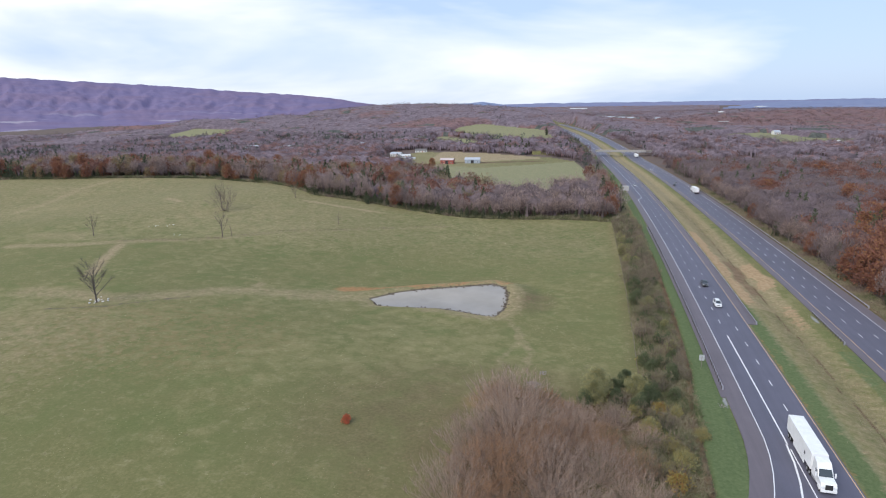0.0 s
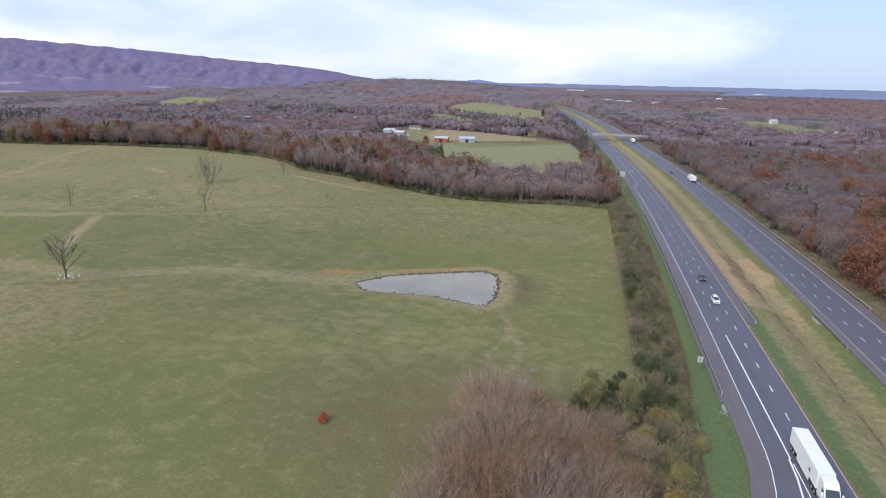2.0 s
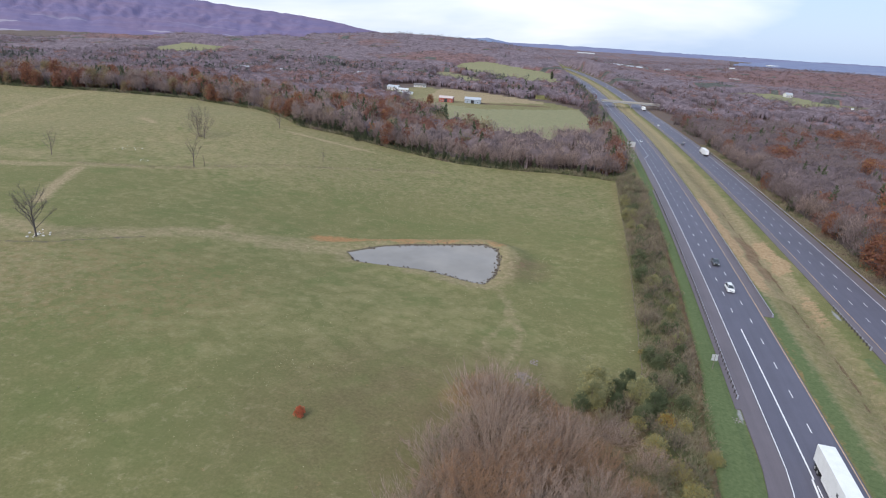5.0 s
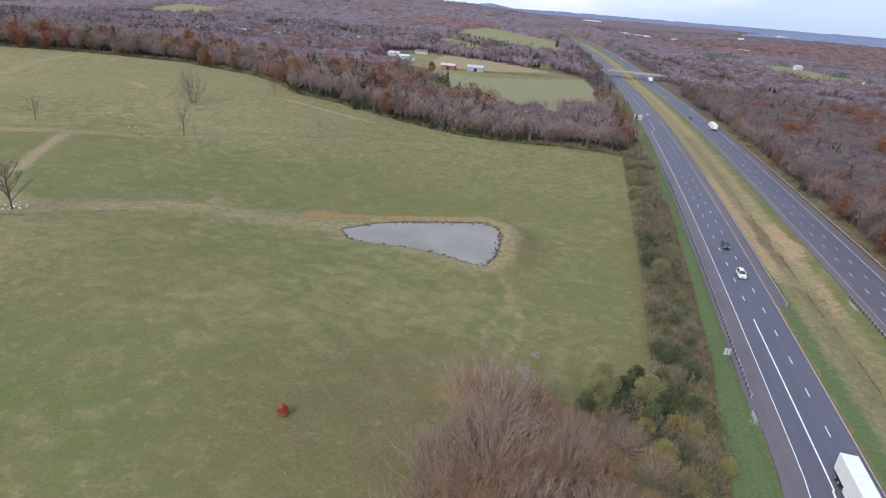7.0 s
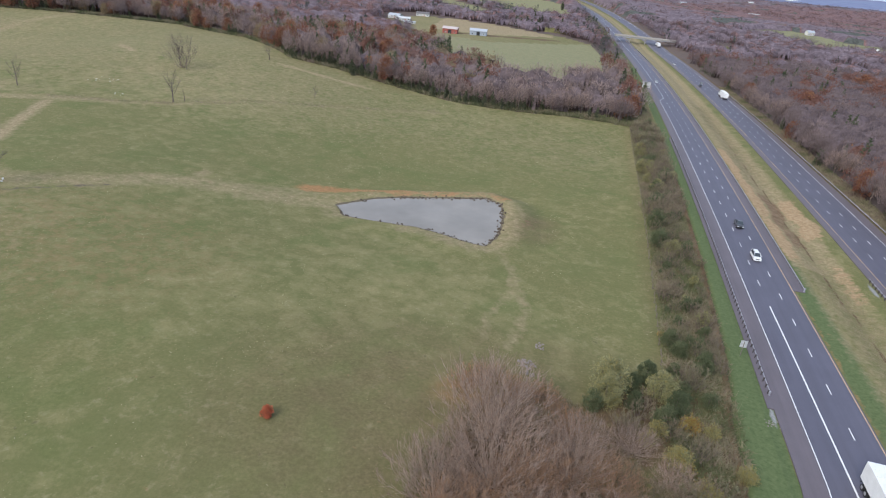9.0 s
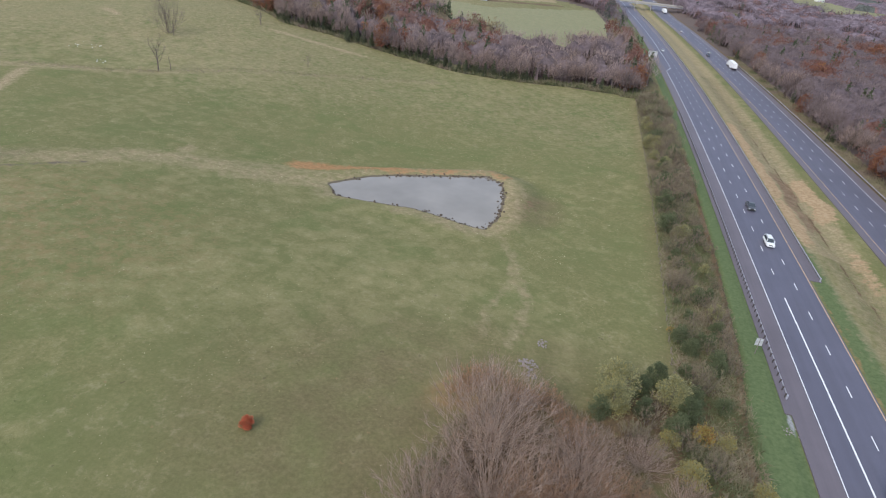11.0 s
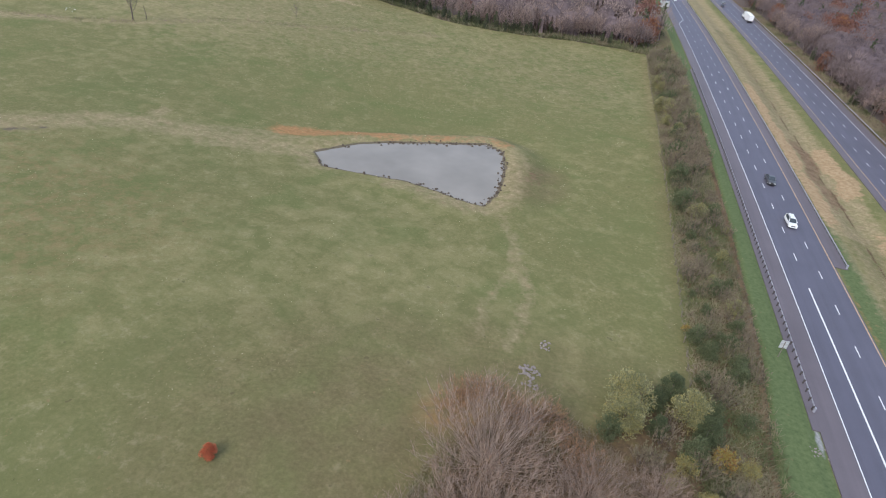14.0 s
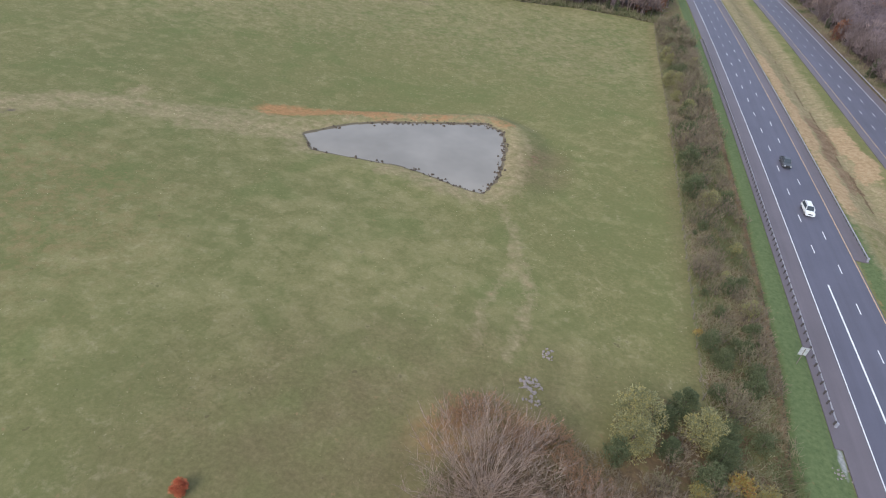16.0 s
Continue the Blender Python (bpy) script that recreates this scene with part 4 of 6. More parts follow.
low_spots = np.concatenate([scatter(6800, -900, -20, 440, 1010, wooded, 13), scatter(4600, -70, 640, 300, 1010, lambda x, y: wooded(x, y) & ((x > 250) | (y > 555)), 14),
                            scatter(2400, -1110, -560, 320, 720, wooded, 16)])
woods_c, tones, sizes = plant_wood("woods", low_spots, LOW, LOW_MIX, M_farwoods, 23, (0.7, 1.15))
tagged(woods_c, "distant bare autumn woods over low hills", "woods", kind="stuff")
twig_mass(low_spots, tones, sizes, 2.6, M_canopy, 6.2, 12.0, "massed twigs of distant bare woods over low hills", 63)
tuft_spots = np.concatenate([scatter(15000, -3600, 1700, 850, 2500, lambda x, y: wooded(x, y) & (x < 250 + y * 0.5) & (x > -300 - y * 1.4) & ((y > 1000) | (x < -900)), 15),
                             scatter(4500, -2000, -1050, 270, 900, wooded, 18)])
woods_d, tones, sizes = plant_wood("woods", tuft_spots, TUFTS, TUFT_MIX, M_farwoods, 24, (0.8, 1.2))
tagged(woods_d, "far brown woodland with a haze-purple tint, reaching to the horizon", "woods", kind="stuff")


# the closed canopy of the far woods, under the single heads that stand out of it
cx = np.array([-v for v in growing(900, 3600, 9, 1.05)][::-1] + list(np.arange(-891, 640, 8.0)) + growing(640, 2700, 9, 1.05))
cy = np.array(list(np.arange(300, 1000, 7.0)) + growing(1000, 4200, 8, 1.03))
CX, CY = np.meshgrid(cx, cy)
qx, qy = CX.ravel(), CY.ravel()
far_side = (qy > 990) | (qx < -1090) | (qx > 620) | ((qx < -880) & (qy > 700))
tall = wooded(qx, qy, 8.0) & far_side & (np.hypot(qx + 31, qy + 107) < 4120)
lump = np.array([noise.fractal(Vector((x * 0.045, y * 0.045, 4.0)), 0.8, 2.0, 3) for x, y in zip(qx, qy)])
zone = np.array([noise.fractal(Vector((x * 0.006, y * 0.006, 9.0)), 0.9, 2.0, 4) for x, y in zip(qx, qy)])
green = np.array([noise.fractal(Vector((x * 0.012, y * 0.012, 21.0)), 0.9, 2.0, 3) for x, y in zip(qx, qy)])
hue = np.clip(0.25 + 0.3 * lump + 0.25 * zone, 0, 0.55)
hue = np.where(zone > 0.30, np.clip(0.62 + 0.25 * (zone - 0.3) + 0.12 * lump, 0.58, 0.80), hue)
hue = np.where(in_grove(qx, qy, RUST_GROVES) > 0.45, np.clip(0.68 + 0.15 * lump, 0.6, 0.8), hue)
hue = np.where((green > 0.42) | (in_grove(qx, qy, GREEN_GROVES) > 0.5), 0.96, hue)
cz = land(qx, qy) + np.where(tall, 6.4 + 2.4 * lump, -2.0)
cidx = np.arange(len(qx)).reshape(len(cy), len(cx))
ca, cb, cc, cd = cidx[:-1, :-1].ravel(), cidx[:-1, 1:].ravel(), cidx[1:, 1:].ravel(), cidx[1:, :-1].ravel()
some = tall[ca] | tall[cb] | tall[cc] | tall[cd]
ca, cb, cc, cd = ca[some], cb[some], cc[some], cd[some]
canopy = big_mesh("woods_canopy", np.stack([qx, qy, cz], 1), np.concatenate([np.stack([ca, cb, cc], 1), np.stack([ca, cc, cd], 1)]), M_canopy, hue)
canopy.data.shade_smooth()
tagged(canopy, "closed brown canopy of distant leafless woods with a haze-purple tint", "woods", kind="stuff")


# ---- mountain ridge ----
def ridge_material(name, blue=0.0, fields=0.0):
    # mauve and blue here are aerial haze mixed into the base colour
    m = Mat(name, 1.0, 0, 0.0)
    v = m.noise(0.012, 8, 0.75, (1, 1, 0.6))
    stands = m.noise(0.0032, 4, 0.6)
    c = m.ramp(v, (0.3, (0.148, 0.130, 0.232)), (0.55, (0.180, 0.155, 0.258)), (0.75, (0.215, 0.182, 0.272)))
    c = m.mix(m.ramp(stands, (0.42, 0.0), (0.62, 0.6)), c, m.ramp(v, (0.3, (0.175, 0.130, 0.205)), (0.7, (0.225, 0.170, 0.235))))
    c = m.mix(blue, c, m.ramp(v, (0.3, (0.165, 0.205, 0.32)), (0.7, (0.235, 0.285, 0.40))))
    # cleared farmland on the lower slopes
    cleared = m.math("MULTIPLY", m.ramp(m.noise(0.0045, 3, 0.5, (0.6, 1.5, 1.0)), (0.60, 0.0), (0.65, 0.75)), m.ramp(m.attr("tint"), (0.30, 1.0), (0.5, 0.0)))
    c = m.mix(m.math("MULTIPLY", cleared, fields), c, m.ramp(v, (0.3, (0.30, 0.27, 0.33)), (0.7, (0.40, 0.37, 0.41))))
    return m.done(c)


def ridge(name, heads, tops, base_r, top_r, seed, label, blue=0.0, rise=1.15, foot=20.0, spurs=0.010, fields=0.0, rows=26):
    hs = np.linspace(heads[0], heads[-1], 320)
    crest = np.interp(hs, heads, tops)
    v, along = [], []
    for j in range(rows):
        f = j / (rows - 1)
        r = base_r + (top_r - base_r) * f
        for i, hd in enumerate(hs):
            a = radians(hd)
            nz = noise.fractal(Vector((hd * 0.9, f * 2.2, seed)), 0.9, 2.0, 5)
            spur = abs(noise.fractal(Vector((hd * 0.5 + f * 1.6, f * 2.4, seed + 3.0)), 0.7, 2.1, 4))
            z = foot + (crest[i] - foot) * (f ** rise) * (1 - spurs * spur * math.sin(math.pi * min(1.0, f * 0.97))) + nz * 0.8 * math.sin(math.pi * min(f, 0.93)) + nz * 4 * (0.3 + 0.7 * f)
            v.append((-31 - math.sin(a) * r, -107 + math.cos(a) * r, z))
            along.append(f)
    n = len(hs)
    v = [(x, y, -25) if k < n else (x, y, z) for k, (x, y, z) in enumerate(v)]
    t = []
    for j in range(rows - 1):
        for i in range(n - 1):
            p = j * n + i
            t += [(p, p + 1, p + n + 1), (p, p + n + 1, p + n)]
    ob = big_mesh(name, np.array(v), np.array(t), ridge_material("hazed_wooded_ridge" if blue < 0.3 else "haze_blue_plain", blue, fields), np.array(along))
    ob.data.shade_smooth()
    return tagged(ob, label, "mountain", kind="structure")


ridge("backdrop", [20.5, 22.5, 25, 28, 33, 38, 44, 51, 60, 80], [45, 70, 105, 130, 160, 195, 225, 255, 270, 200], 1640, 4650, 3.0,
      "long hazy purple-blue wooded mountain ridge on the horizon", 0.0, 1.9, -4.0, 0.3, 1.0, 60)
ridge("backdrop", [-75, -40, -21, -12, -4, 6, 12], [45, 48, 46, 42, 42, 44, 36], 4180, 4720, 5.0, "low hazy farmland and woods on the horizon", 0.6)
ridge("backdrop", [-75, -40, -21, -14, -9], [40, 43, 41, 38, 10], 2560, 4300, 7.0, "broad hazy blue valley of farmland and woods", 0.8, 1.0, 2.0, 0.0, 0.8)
ridge("backdrop", [8.2, 9.8, 11.4, 12.6, 13.6, 15.2], [30, 42, 62, 48, 50, 30], 4500, 4760, 9.0, "small faint hills in haze blue on the horizon", 0.95)


# ---- trees and bushes that stand apart ----
def tree_thing(name, template, crown_mat, tint=(0.0, 0.5), seed=0, crown_name="crown", wood_mat=None, tip_tint=None):
    """One tree as an Empty with its trunk and crown."""
    rng = np.random.default_rng(seed)
    (v0, t0), (v1, t1) = template
    e = empty(name)
    big_mesh("trunk", v0, t0, wood_mat or M_bark, parent=e)
    ti = np.repeat(rng.uniform(tint[0], tint[1], len(v1) // 3), 3)
    if tip_tint:
        ti[len(v1) // 2:] = np.repeat(rng.uniform(*tip_tint, len(v1) // 6), 3)
    big_mesh(crown_name, v1, t1, crown_mat, ti, parent=e)
    return e


def set_down(ob, x, y, turn=0.0, size=1.0, sink=0.05):
    """Puts a thing on the land at x, y."""
    ob.matrix_basis = pose(x, y, float(land(x, y)) - sink, 0, 0, turn) @ Matrix.Diagonal((size, size, size, 1))
    return ob


def again(ob, x, y, turn, size, sink=0.05):
    c = copy_thing(ob, Matrix())
    return set_down(c, x, y, turn, size, sink)


def dome_thicket(seed, height, width, mains=95, per=6, twigs=10):
    """A many-stemmed bare tree: limbs curve out from one stool to a rounded head of fine upswept twigs."""
    rng = np.random.default_rng(seed)
    wb = Build()
    thin = 0.0018 * height if height < 5 else 0.014
    S, W = [], []
    for i in range(mains):
        f = (i + 0.5) / mains
        a = i * 2.39996 + rng.normal() * 0.12
        out = math.sqrt(f) * rng.uniform(0.92, 1.04)
        end = np.array([math.cos(a) * out * width / 2, math.sin(a) * out * width / 2, height * (0.86 * max(0.05, 1.12 - out * out) ** 0.42 * rng.uniform(0.8, 1.0) + 0.04)])
        ctl = end * (0.70, 0.70, 0.36) + rng.normal(size=3) * (0.35 if height < 5 else 0.9)
        root = np.array([math.cos(a), math.sin(a), 0]) * rng.uniform(0.1, 0.7) + (0, 0, -0.3)
        t = np.linspace(0, 1, 5)[:, None]
        pts = root * (1 - t) ** 2 + ctl * 2 * t * (1 - t) + end * t * t
        r0 = (0.0095 if height < 5 else 0.0034) * height * rng.uniform(0.7, 1.2)
        for j in range(4):
            wb.add(*prism(pts[j], pts[j + 1], r0 * (1 - 0.23 * j), r0 * (0.77 - 0.23 * j), 4))
        for j in range(per):
            q = rng.uniform(0.4, 0.95)
            s = root * (1 - q) ** 2 + ctl * 2 * q * (1 - q) + end * q * q
            tang = unit(2 * (1 - q) * (ctl - root) + 2 * q * (end - ctl))
            w = s + unit(tang + unit(rng.normal(size=3)) * 0.85 + (0, 0, 0.5)) * height * rng.uniform(0.08, 0.20)
            wb.add(*prism(s, w, thin * 1.9, thin * 0.7, 3))
            S.append(s)
            W.append(w)
    S, W = np.array(S), np.array(W)
    n = len(S) * twigs
    pick = np.repeat(np.arange(len(S)), twigs)
    base = S[pick] + (W - S)[pick] * (rng.random(n)[:, None] ** 0.6)
    way = unit(unit((W - S)[pick]) + unit(rng.normal(size=(n, 3))) * 0.95 + np.array([0, 0, 0.5]))
    L = rng.uniform(0.05, 0.12, n) * height
    v1, t1 = slivers(rng, base, way, L, rng.uniform(0.016, 0.030, n) if height > 5 else rng.uniform(0.035, 0.06, n))
    b2 = base + way * L[:, None] * rng.uniform(0.3, 0.9, n)[:, None]
    w2 = unit(way + unit(rng.normal(size=(n, 3))) * 0.55 + np.array([0, 0, 0.3]))
    v2, t2 = slivers(rng, b2, w2, rng.uniform(0.04, 0.09, n) * height, rng.uniform(0.014, 0.024, n) if height > 5 else rng.uniform(0.03, 0.05, n))
    return wb.arrays(), (np.concatenate([v1, v2]), np.concatenate([t1, t2 + len(v1)]))


THICKETS = [tree_thing("bare_tree", dome_thicket(400 + i, 10.5, 18.5, 130, 9, 5), M_twig, r, 40 + i, wood_mat=M_russetbark if i == 2 else M_greybark, tip_tint=(r[1] - 0.3, r[1]))
            for i, r in enumerate(((0.05, 0.66), (0.15, 0.76), (0.5, 1.0)))]
for i, o in enumerate(THICKETS):
    tagged(o, ("wide many-stemmed leafless tree with grey upswept twigs", "wide leafless tree with grey-brown upswept twigs",
               "spreading leafless tree with russet upswept twigs")[i], "tree", "bare trees at the field corner")
CLUMP = [(0, -47.0, 1.2, 20, 1.1), (1, -45.0, -9.5, 120, 1.05), (0, -51.0, -15, 200, 0.85), (2, -39.5, -11.0, 75, 0.75), (1, -35.0, -5.0, 300, 0.72),
         (2, -45.5, -22, 33, 0.95), (0, -37.5, -20, 160, 0.9), (2, -29.8, -6.0, 250, 0.55), (1, -29.5, -15.5, 95, 0.75), (0, -51.5, -28, 10, 0.85),
         (1, -34.6, 0.4, 60, 0.62), (0, -26.6, 3.6, 310, 0.46), (1, -21.5, -1.5, 15, 0.42), (2, -24.0, -12.0, 190, 0.5), (1, -33.5, -30, 215, 0.9), (2, -44.5, -35, 320, 0.9), (1, -23.5, -23, 280, 0.7)]
used = set()
for k, x, y, turn, size in CLUMP:
    if k in used:
        again(THICKETS[k], x, y, turn, size)
    else:
        set_down(THICKETS[k], x, y, turn, size)
        used.add(k)

# russet saplings round the foot of the outermost tree
sapling = tagged(tree_thing("sapling", dome_thicket(430, 3.4, 5.6, 26, 6, 5), M_twig, (0.55, 1.0), 45, wood_mat=M_russetbark), "low russet leafless sapling beside a larger bare tree", "tree", "russet saplings")
rngs = np.random.default_rng(61)
for k in range(15):
    a = radians(8 + 125 * (k + rngs.random()) / 15)
    r = rngs.uniform(8.8, 12.0)
    ob = sapling if k == 0 else copy_thing(sapling, Matrix())
    set_down(ob, -47.0 + math.cos(a) * r, 1.2 + math.sin(a) * r, rngs.uniform(0, 360), rngs.uniform(0.7, 1.1))

# bushes by the clump and along the boundary
BUSH_KINDS = [
    ("pale_olive_bush", leafy_tree(500, 4.4, 4.6, 6500, 0.15), (0.42, 0.71), "pale grey-olive bush in full leaf beside bare trees"),
    ("cedar", leafy_tree(501, 5.2, 4.6, 8000, 0.16, 0.0, 0.08), (0.08, 0.36), "dense dark green evergreen among lighter bushes"),
    ("green_bush", leafy_tree(502, 3.4, 3.8, 2300, 0.19), (0.14, 0.44), "dull green rounded bush in the boundary hedge"),
    ("yellow_bush", leafy_tree(503, 2.8, 3.8, 2800, 0.15), (0.48, 0.78), "yellowing autumn bush with thinning leaves"),
    ("rusty_bush", leafy_tree(504, 2.4, 3.2, 900, 0.24), (0.66, 0.86), "low rusty orange bush at the hedge foot"),
]
BUSHES = {}
for i, (nm, tp, ti, lb) in enumerate(BUSH_KINDS):
    BUSHES[nm] = tagged(tree_thing(nm, tp, M_leaf, ti, 60 + i, "foliage"), lb, "tree" if nm == "cedar" else "bush", "boundary hedge bushes")
for i, (lb, ti) in enumerate((("leafless grey-brown bramble thicket in the hedge", (0.4, 0.95)), ("straw-brown bare bramble thicket in the hedge", (0.1, 0.6)))):
    BUSHES["bramble" + "_thicket" * (i == 0) + "_bush" * (i == 1)] = tagged(
        tree_thing("bramble", dome_thicket(520 + i, 3.8, 4.2, 26, 3, 8), M_weeds, ti, 70 + i, "crown"), lb, "bush", "boundary hedge bushes")
first = set()


def bush(nm, x, y, turn, size):
    if nm in first:
        return again(BUSHES[nm], x, y, turn, size)
    first.add(nm)
    return set_down(BUSHES[nm], x, y, turn, size)


for nm, x, y, size in (("pale_olive_bush", -30.4, 17.8, 1.42), ("pale_olive_bush", -31.2, 13.8, 1.25), ("pale_olive_bush", -22.4, 18.2, 1.3), ("cedar", -24.6, 22.0, 0.95),
                       ("cedar", -27.0, 18.8, 0.75), ("cedar", -26.6, 14.2, 0.7), ("cedar", -20.2, 15.4, 0.9), ("green_bush", -33.0, 11.4, 1.0), ("green_bush", -19.0, 19.6, 1.0),
                       ("bramble_thicket", -25.6, 12.6, 1.1), ("green_bush", -22.2, 11.0, 1.2), ("yellow_bush", -23.2, 9.2, 0.9), ("yellow_bush", -20.6, 3.0, 1.2), ("yellow_bush", -11.0, 4.5, 0.9), ("rusty_bush", -18.1, 12.2, 1.1),
                       ("yellow_bush", -29.8, 13.6, 0.8), ("bramble_thicket", -24.8, 16.0, 0.9), ("bramble_bush", -27.6, 8.5, 1.0), ("bramble_thicket", -17.6, 25.5, 1.2),
                       ("bramble_thicket", -17.0, 6.0, 1.2), ("bramble_bush", -14.6, -2.0, 1.3), ("bramble_bush", -20.0, -4.5, 1.2), ("yellow_bush", -15.6, -7.0, 1.2),
                       ("green_bush", -14.5, 20.0, 0.8), ("yellow_bush", -14.8, 12.0, 0.8), ("bramble_thicket", -22.5, -13, 1.5), ("rusty_bush", -17.0, -14, 1.3),
                       ("green_bush", -18.2, 34.0, 0.75), ("green_bush", -13.6, 33.0, 0.8), ("green_bush", -14.2, 38.5, 0.7), ("rusty_bush", -21.0, 40.2, 0.5),
                       ("green_bush", -19.4, 104.0, 1.5), ("green_bush", -19.2, 120.0, 1.5), ("green_bush", -19.6, 88.0, 1.5), ("green_bush", -18.4, 138.0, 1.2), ("green_bush", -19.0, 171.0, 1.5)):
    bush(nm, x, y, (x * 53 + y * 31) % 360, size)
rngh = np.random.default_rng(77)
for k in range(20):
    bush(str(rngh.choice(["bramble_thicket", "bramble_bush", "yellow_bush"], p=[0.55, 0.3, 0.15])), rngh.uniform(-29, -14), rngh.uniform(-14, 13), rngh.uniform(0, 360), rngh.uniform(0.7, 1.15))
for k in range(215):
    y = 24 + 219 * (k + rngh.random()) / 215
    edge_u = float(np.interp(y, [18, 37, 82, 160], [-12.6, -10.6, -9.8, -9.6]))
    u = rngh.uniform(-20.4, edge_u)
    nm = rngh.choice(["bramble_thicket", "bramble_bush", "green_bush", "yellow_bush", "rusty_bush", "pale_olive_bush"], p=[0.43, 0.22, 0.23, 0.0, 0.0, 0.12])
    size = rngh.uniform(0.5, 1.6) * (0.9 if y < 110 else 1.25) * (0.72 if u > edge_u - 2 else 1.0)
    if nm in ("pale_olive_bush", "green_bush"):
        size *= 0.72
    bush(str(nm), float(road_x(y)) + u, y, rngh.uniform(0, 360), size)

# the tangle of dead grass, weeds and brambles between the bushes
def tangle(name, spots, low, high, width, mat, tints, seed, label):
    rng = np.random.default_rng(seed)
    n = len(spots)
    base = np.concatenate([spots, land(spots[:, 0], spots[:, 1])[:, None] - 0.05], 1)
    way = unit(rng.normal(size=(n, 3)) * (0.7, 0.7, 0.2) + (0, 0, 0.75))
    v, tr = slivers(rng, base, way, rng.uniform(low, high, n), width * rng.uniform(0.6, 1.5, n))
    drift = np.array([noise.noise(Vector((x * 0.12, y * 0.12, seed))) for x, y in spots])
    ti = np.clip(tints[0] + (tints[1] - tints[0]) * (0.5 + 0.9 * drift + rng.normal(size=n) * 0.16), 0, 1)
    return tagged(big_mesh(name, v, tr, mat, np.repeat(ti, 3)), label, "undergrowth", kind="stuff")


def strip_spots(n, y0, y1, u0, u1, seed):
    rng = np.random.default_rng(seed)
    y = rng.uniform(y0, y1, n)
    return np.stack([road_x(y) + rng.uniform(u0, u1, n) + rng.normal(size=n) * 0.3, y], 1)


tangle("undergrowth", np.concatenate([strip_spots(48000, 4, 245, -21.0, -10.0, 41), strip_spots(9000, -45, 12, -22, -12.5, 42)]), 0.5, 1.7, 0.14, M_weeds, (-0.3, 0.78), 3,
       "tangled dead weeds, briars and coarse grass under the hedge")
rr = np.random.default_rng(43)
yv = rr.uniform(-30, 165, 15000)
xv = road_x(yv) + np.interp(yv, [-40, 18, 37, 82, 160], [-12.5, -11.3, -9.4, -8.5, -8.2]) + rr.normal(size=15000) * 0.32 - 0.35
tangle("rough_grass", np.stack([xv, yv], 1), 0.35, 0.95, 0.12, M_rustgrass, (0.1, 0.9), 17, "rust-brown dead grass along the ditch edge")
rr = np.random.default_rng(49)
yt = rr.uniform(2, 26, 420)
spot = np.stack([-13.6 + 0.015 * (26 - yt) + rr.normal(size=420) * 0.5, np.round(yt / 1.3) * 1.3 + rr.normal(size=420) * 0.2], 1)
tangle("rough_grass", spot, 0.2, 0.5, 0.1, M_turf, (0.8, 1.0), 19, "pale dead grass tufts standing in the green verge")
rr = np.random.default_rng(44)
ang, rad = rr.uniform(0, 6.283, 26000), np.sqrt(rr.random(26000)) * 1.12
tangle("undergrowth", np.stack([-39.5 + np.cos(ang) * rad * 14, -11 + np.sin(ang) * rad * 21], 1), 0.4, 1.2, 0.14, M_weeds, (0.45, 1.0), 5, "russet dead weeds beneath the bare trees")
tangle("undergrowth", strip_spots(34000, 20, 420, 51.3, 57.0, 45), 0.5, 1.6, 0.2, M_weeds, (0.1, 0.9), 7, "rough dead grass and briars at the wood edge")
rr = np.random.default_rng(46)
ym = np.concatenate([rr.uniform(-40, 95, 14000), rr.uniform(180, 330, 14000), rr.uniform(95, 180, 2000)])
um = 23.5 + rr.normal(size=30000) * 2.4
tangle("rough_grass", np.stack([road_x(ym) + np.clip(um, 14.5, 30.5), ym], 1), 0.15, 0.5, 0.11, M_weeds, (0.2, 0.62), 9, "rough straw-coloured grass in the highway median")

rr = np.random.default_rng(47)
xe = rr.uniform(-520, -22, 42000)
ye = np.interp(xe, [q[0] for q in FIELD_EDGE], [q[1] for q in FIELD_EDGE]) + np.abs(rr.normal(size=42000)) * 5 - 0.3
tangle("undergrowth", np.stack([xe, ye], 1), 0.6, 2.6, 0.5, M_weeds, (-0.3, 0.7), 11, "olive and brown undergrowth along the wood edge")
rr = np.random.default_rng(52)
tb = np.sort(rr.uniform(0, 1, 2600))
bx = np.interp(tb, [0, 0.2, 0.35, 0.55, 0.8, 1], [-250, -220, -206, -189, -157, -116]) + rr.normal(size=2600) * 2.2
by = np.interp(tb, [0, 0.2, 0.35, 0.55, 0.8, 1], [116, 129, 140, 164, 186, 215]) + rr.normal(size=2600) * 1.6
keep = np.array([noise.noise(Vector((t0 * 40, 3.0, 8.0))) for t0 in tb]) > 0.02
tangle("undergrowth", np.stack([bx, by], 1)[keep], 0.3, 1.0, 0.22, M_weeds, (0.2, 0.9), 15, "low brown brush along the terrace edge")
# tussocks, droppings and pale dead tufts that speckle the pasture
rr = np.random.default_rng(48)
sp = np.stack([rr.uniform(-190, -22, 40000), rr.uniform(-45, 235, 40000)], 1)
pick = np.array([noise.noise(Vector((x * 0.05, y * 0.05, 2.0))) for x, y in sp]) + rr.normal(size=40000) * 0.25 > 0.02
sp = sp[pick & ~inside(sp[:, 0], sp[:, 1], POND) & (sp[:, 1] < np.interp(sp[:, 0], [q[0] for q in FIELD_EDGE], [q[1] for q in FIELD_EDGE]) - 2)]
tangle("grass_tufts", sp, 0.10, 0.24, 0.22, M_turf, (0.35, 1.0), 13, "scattered dead grass tufts on grazed pasture")

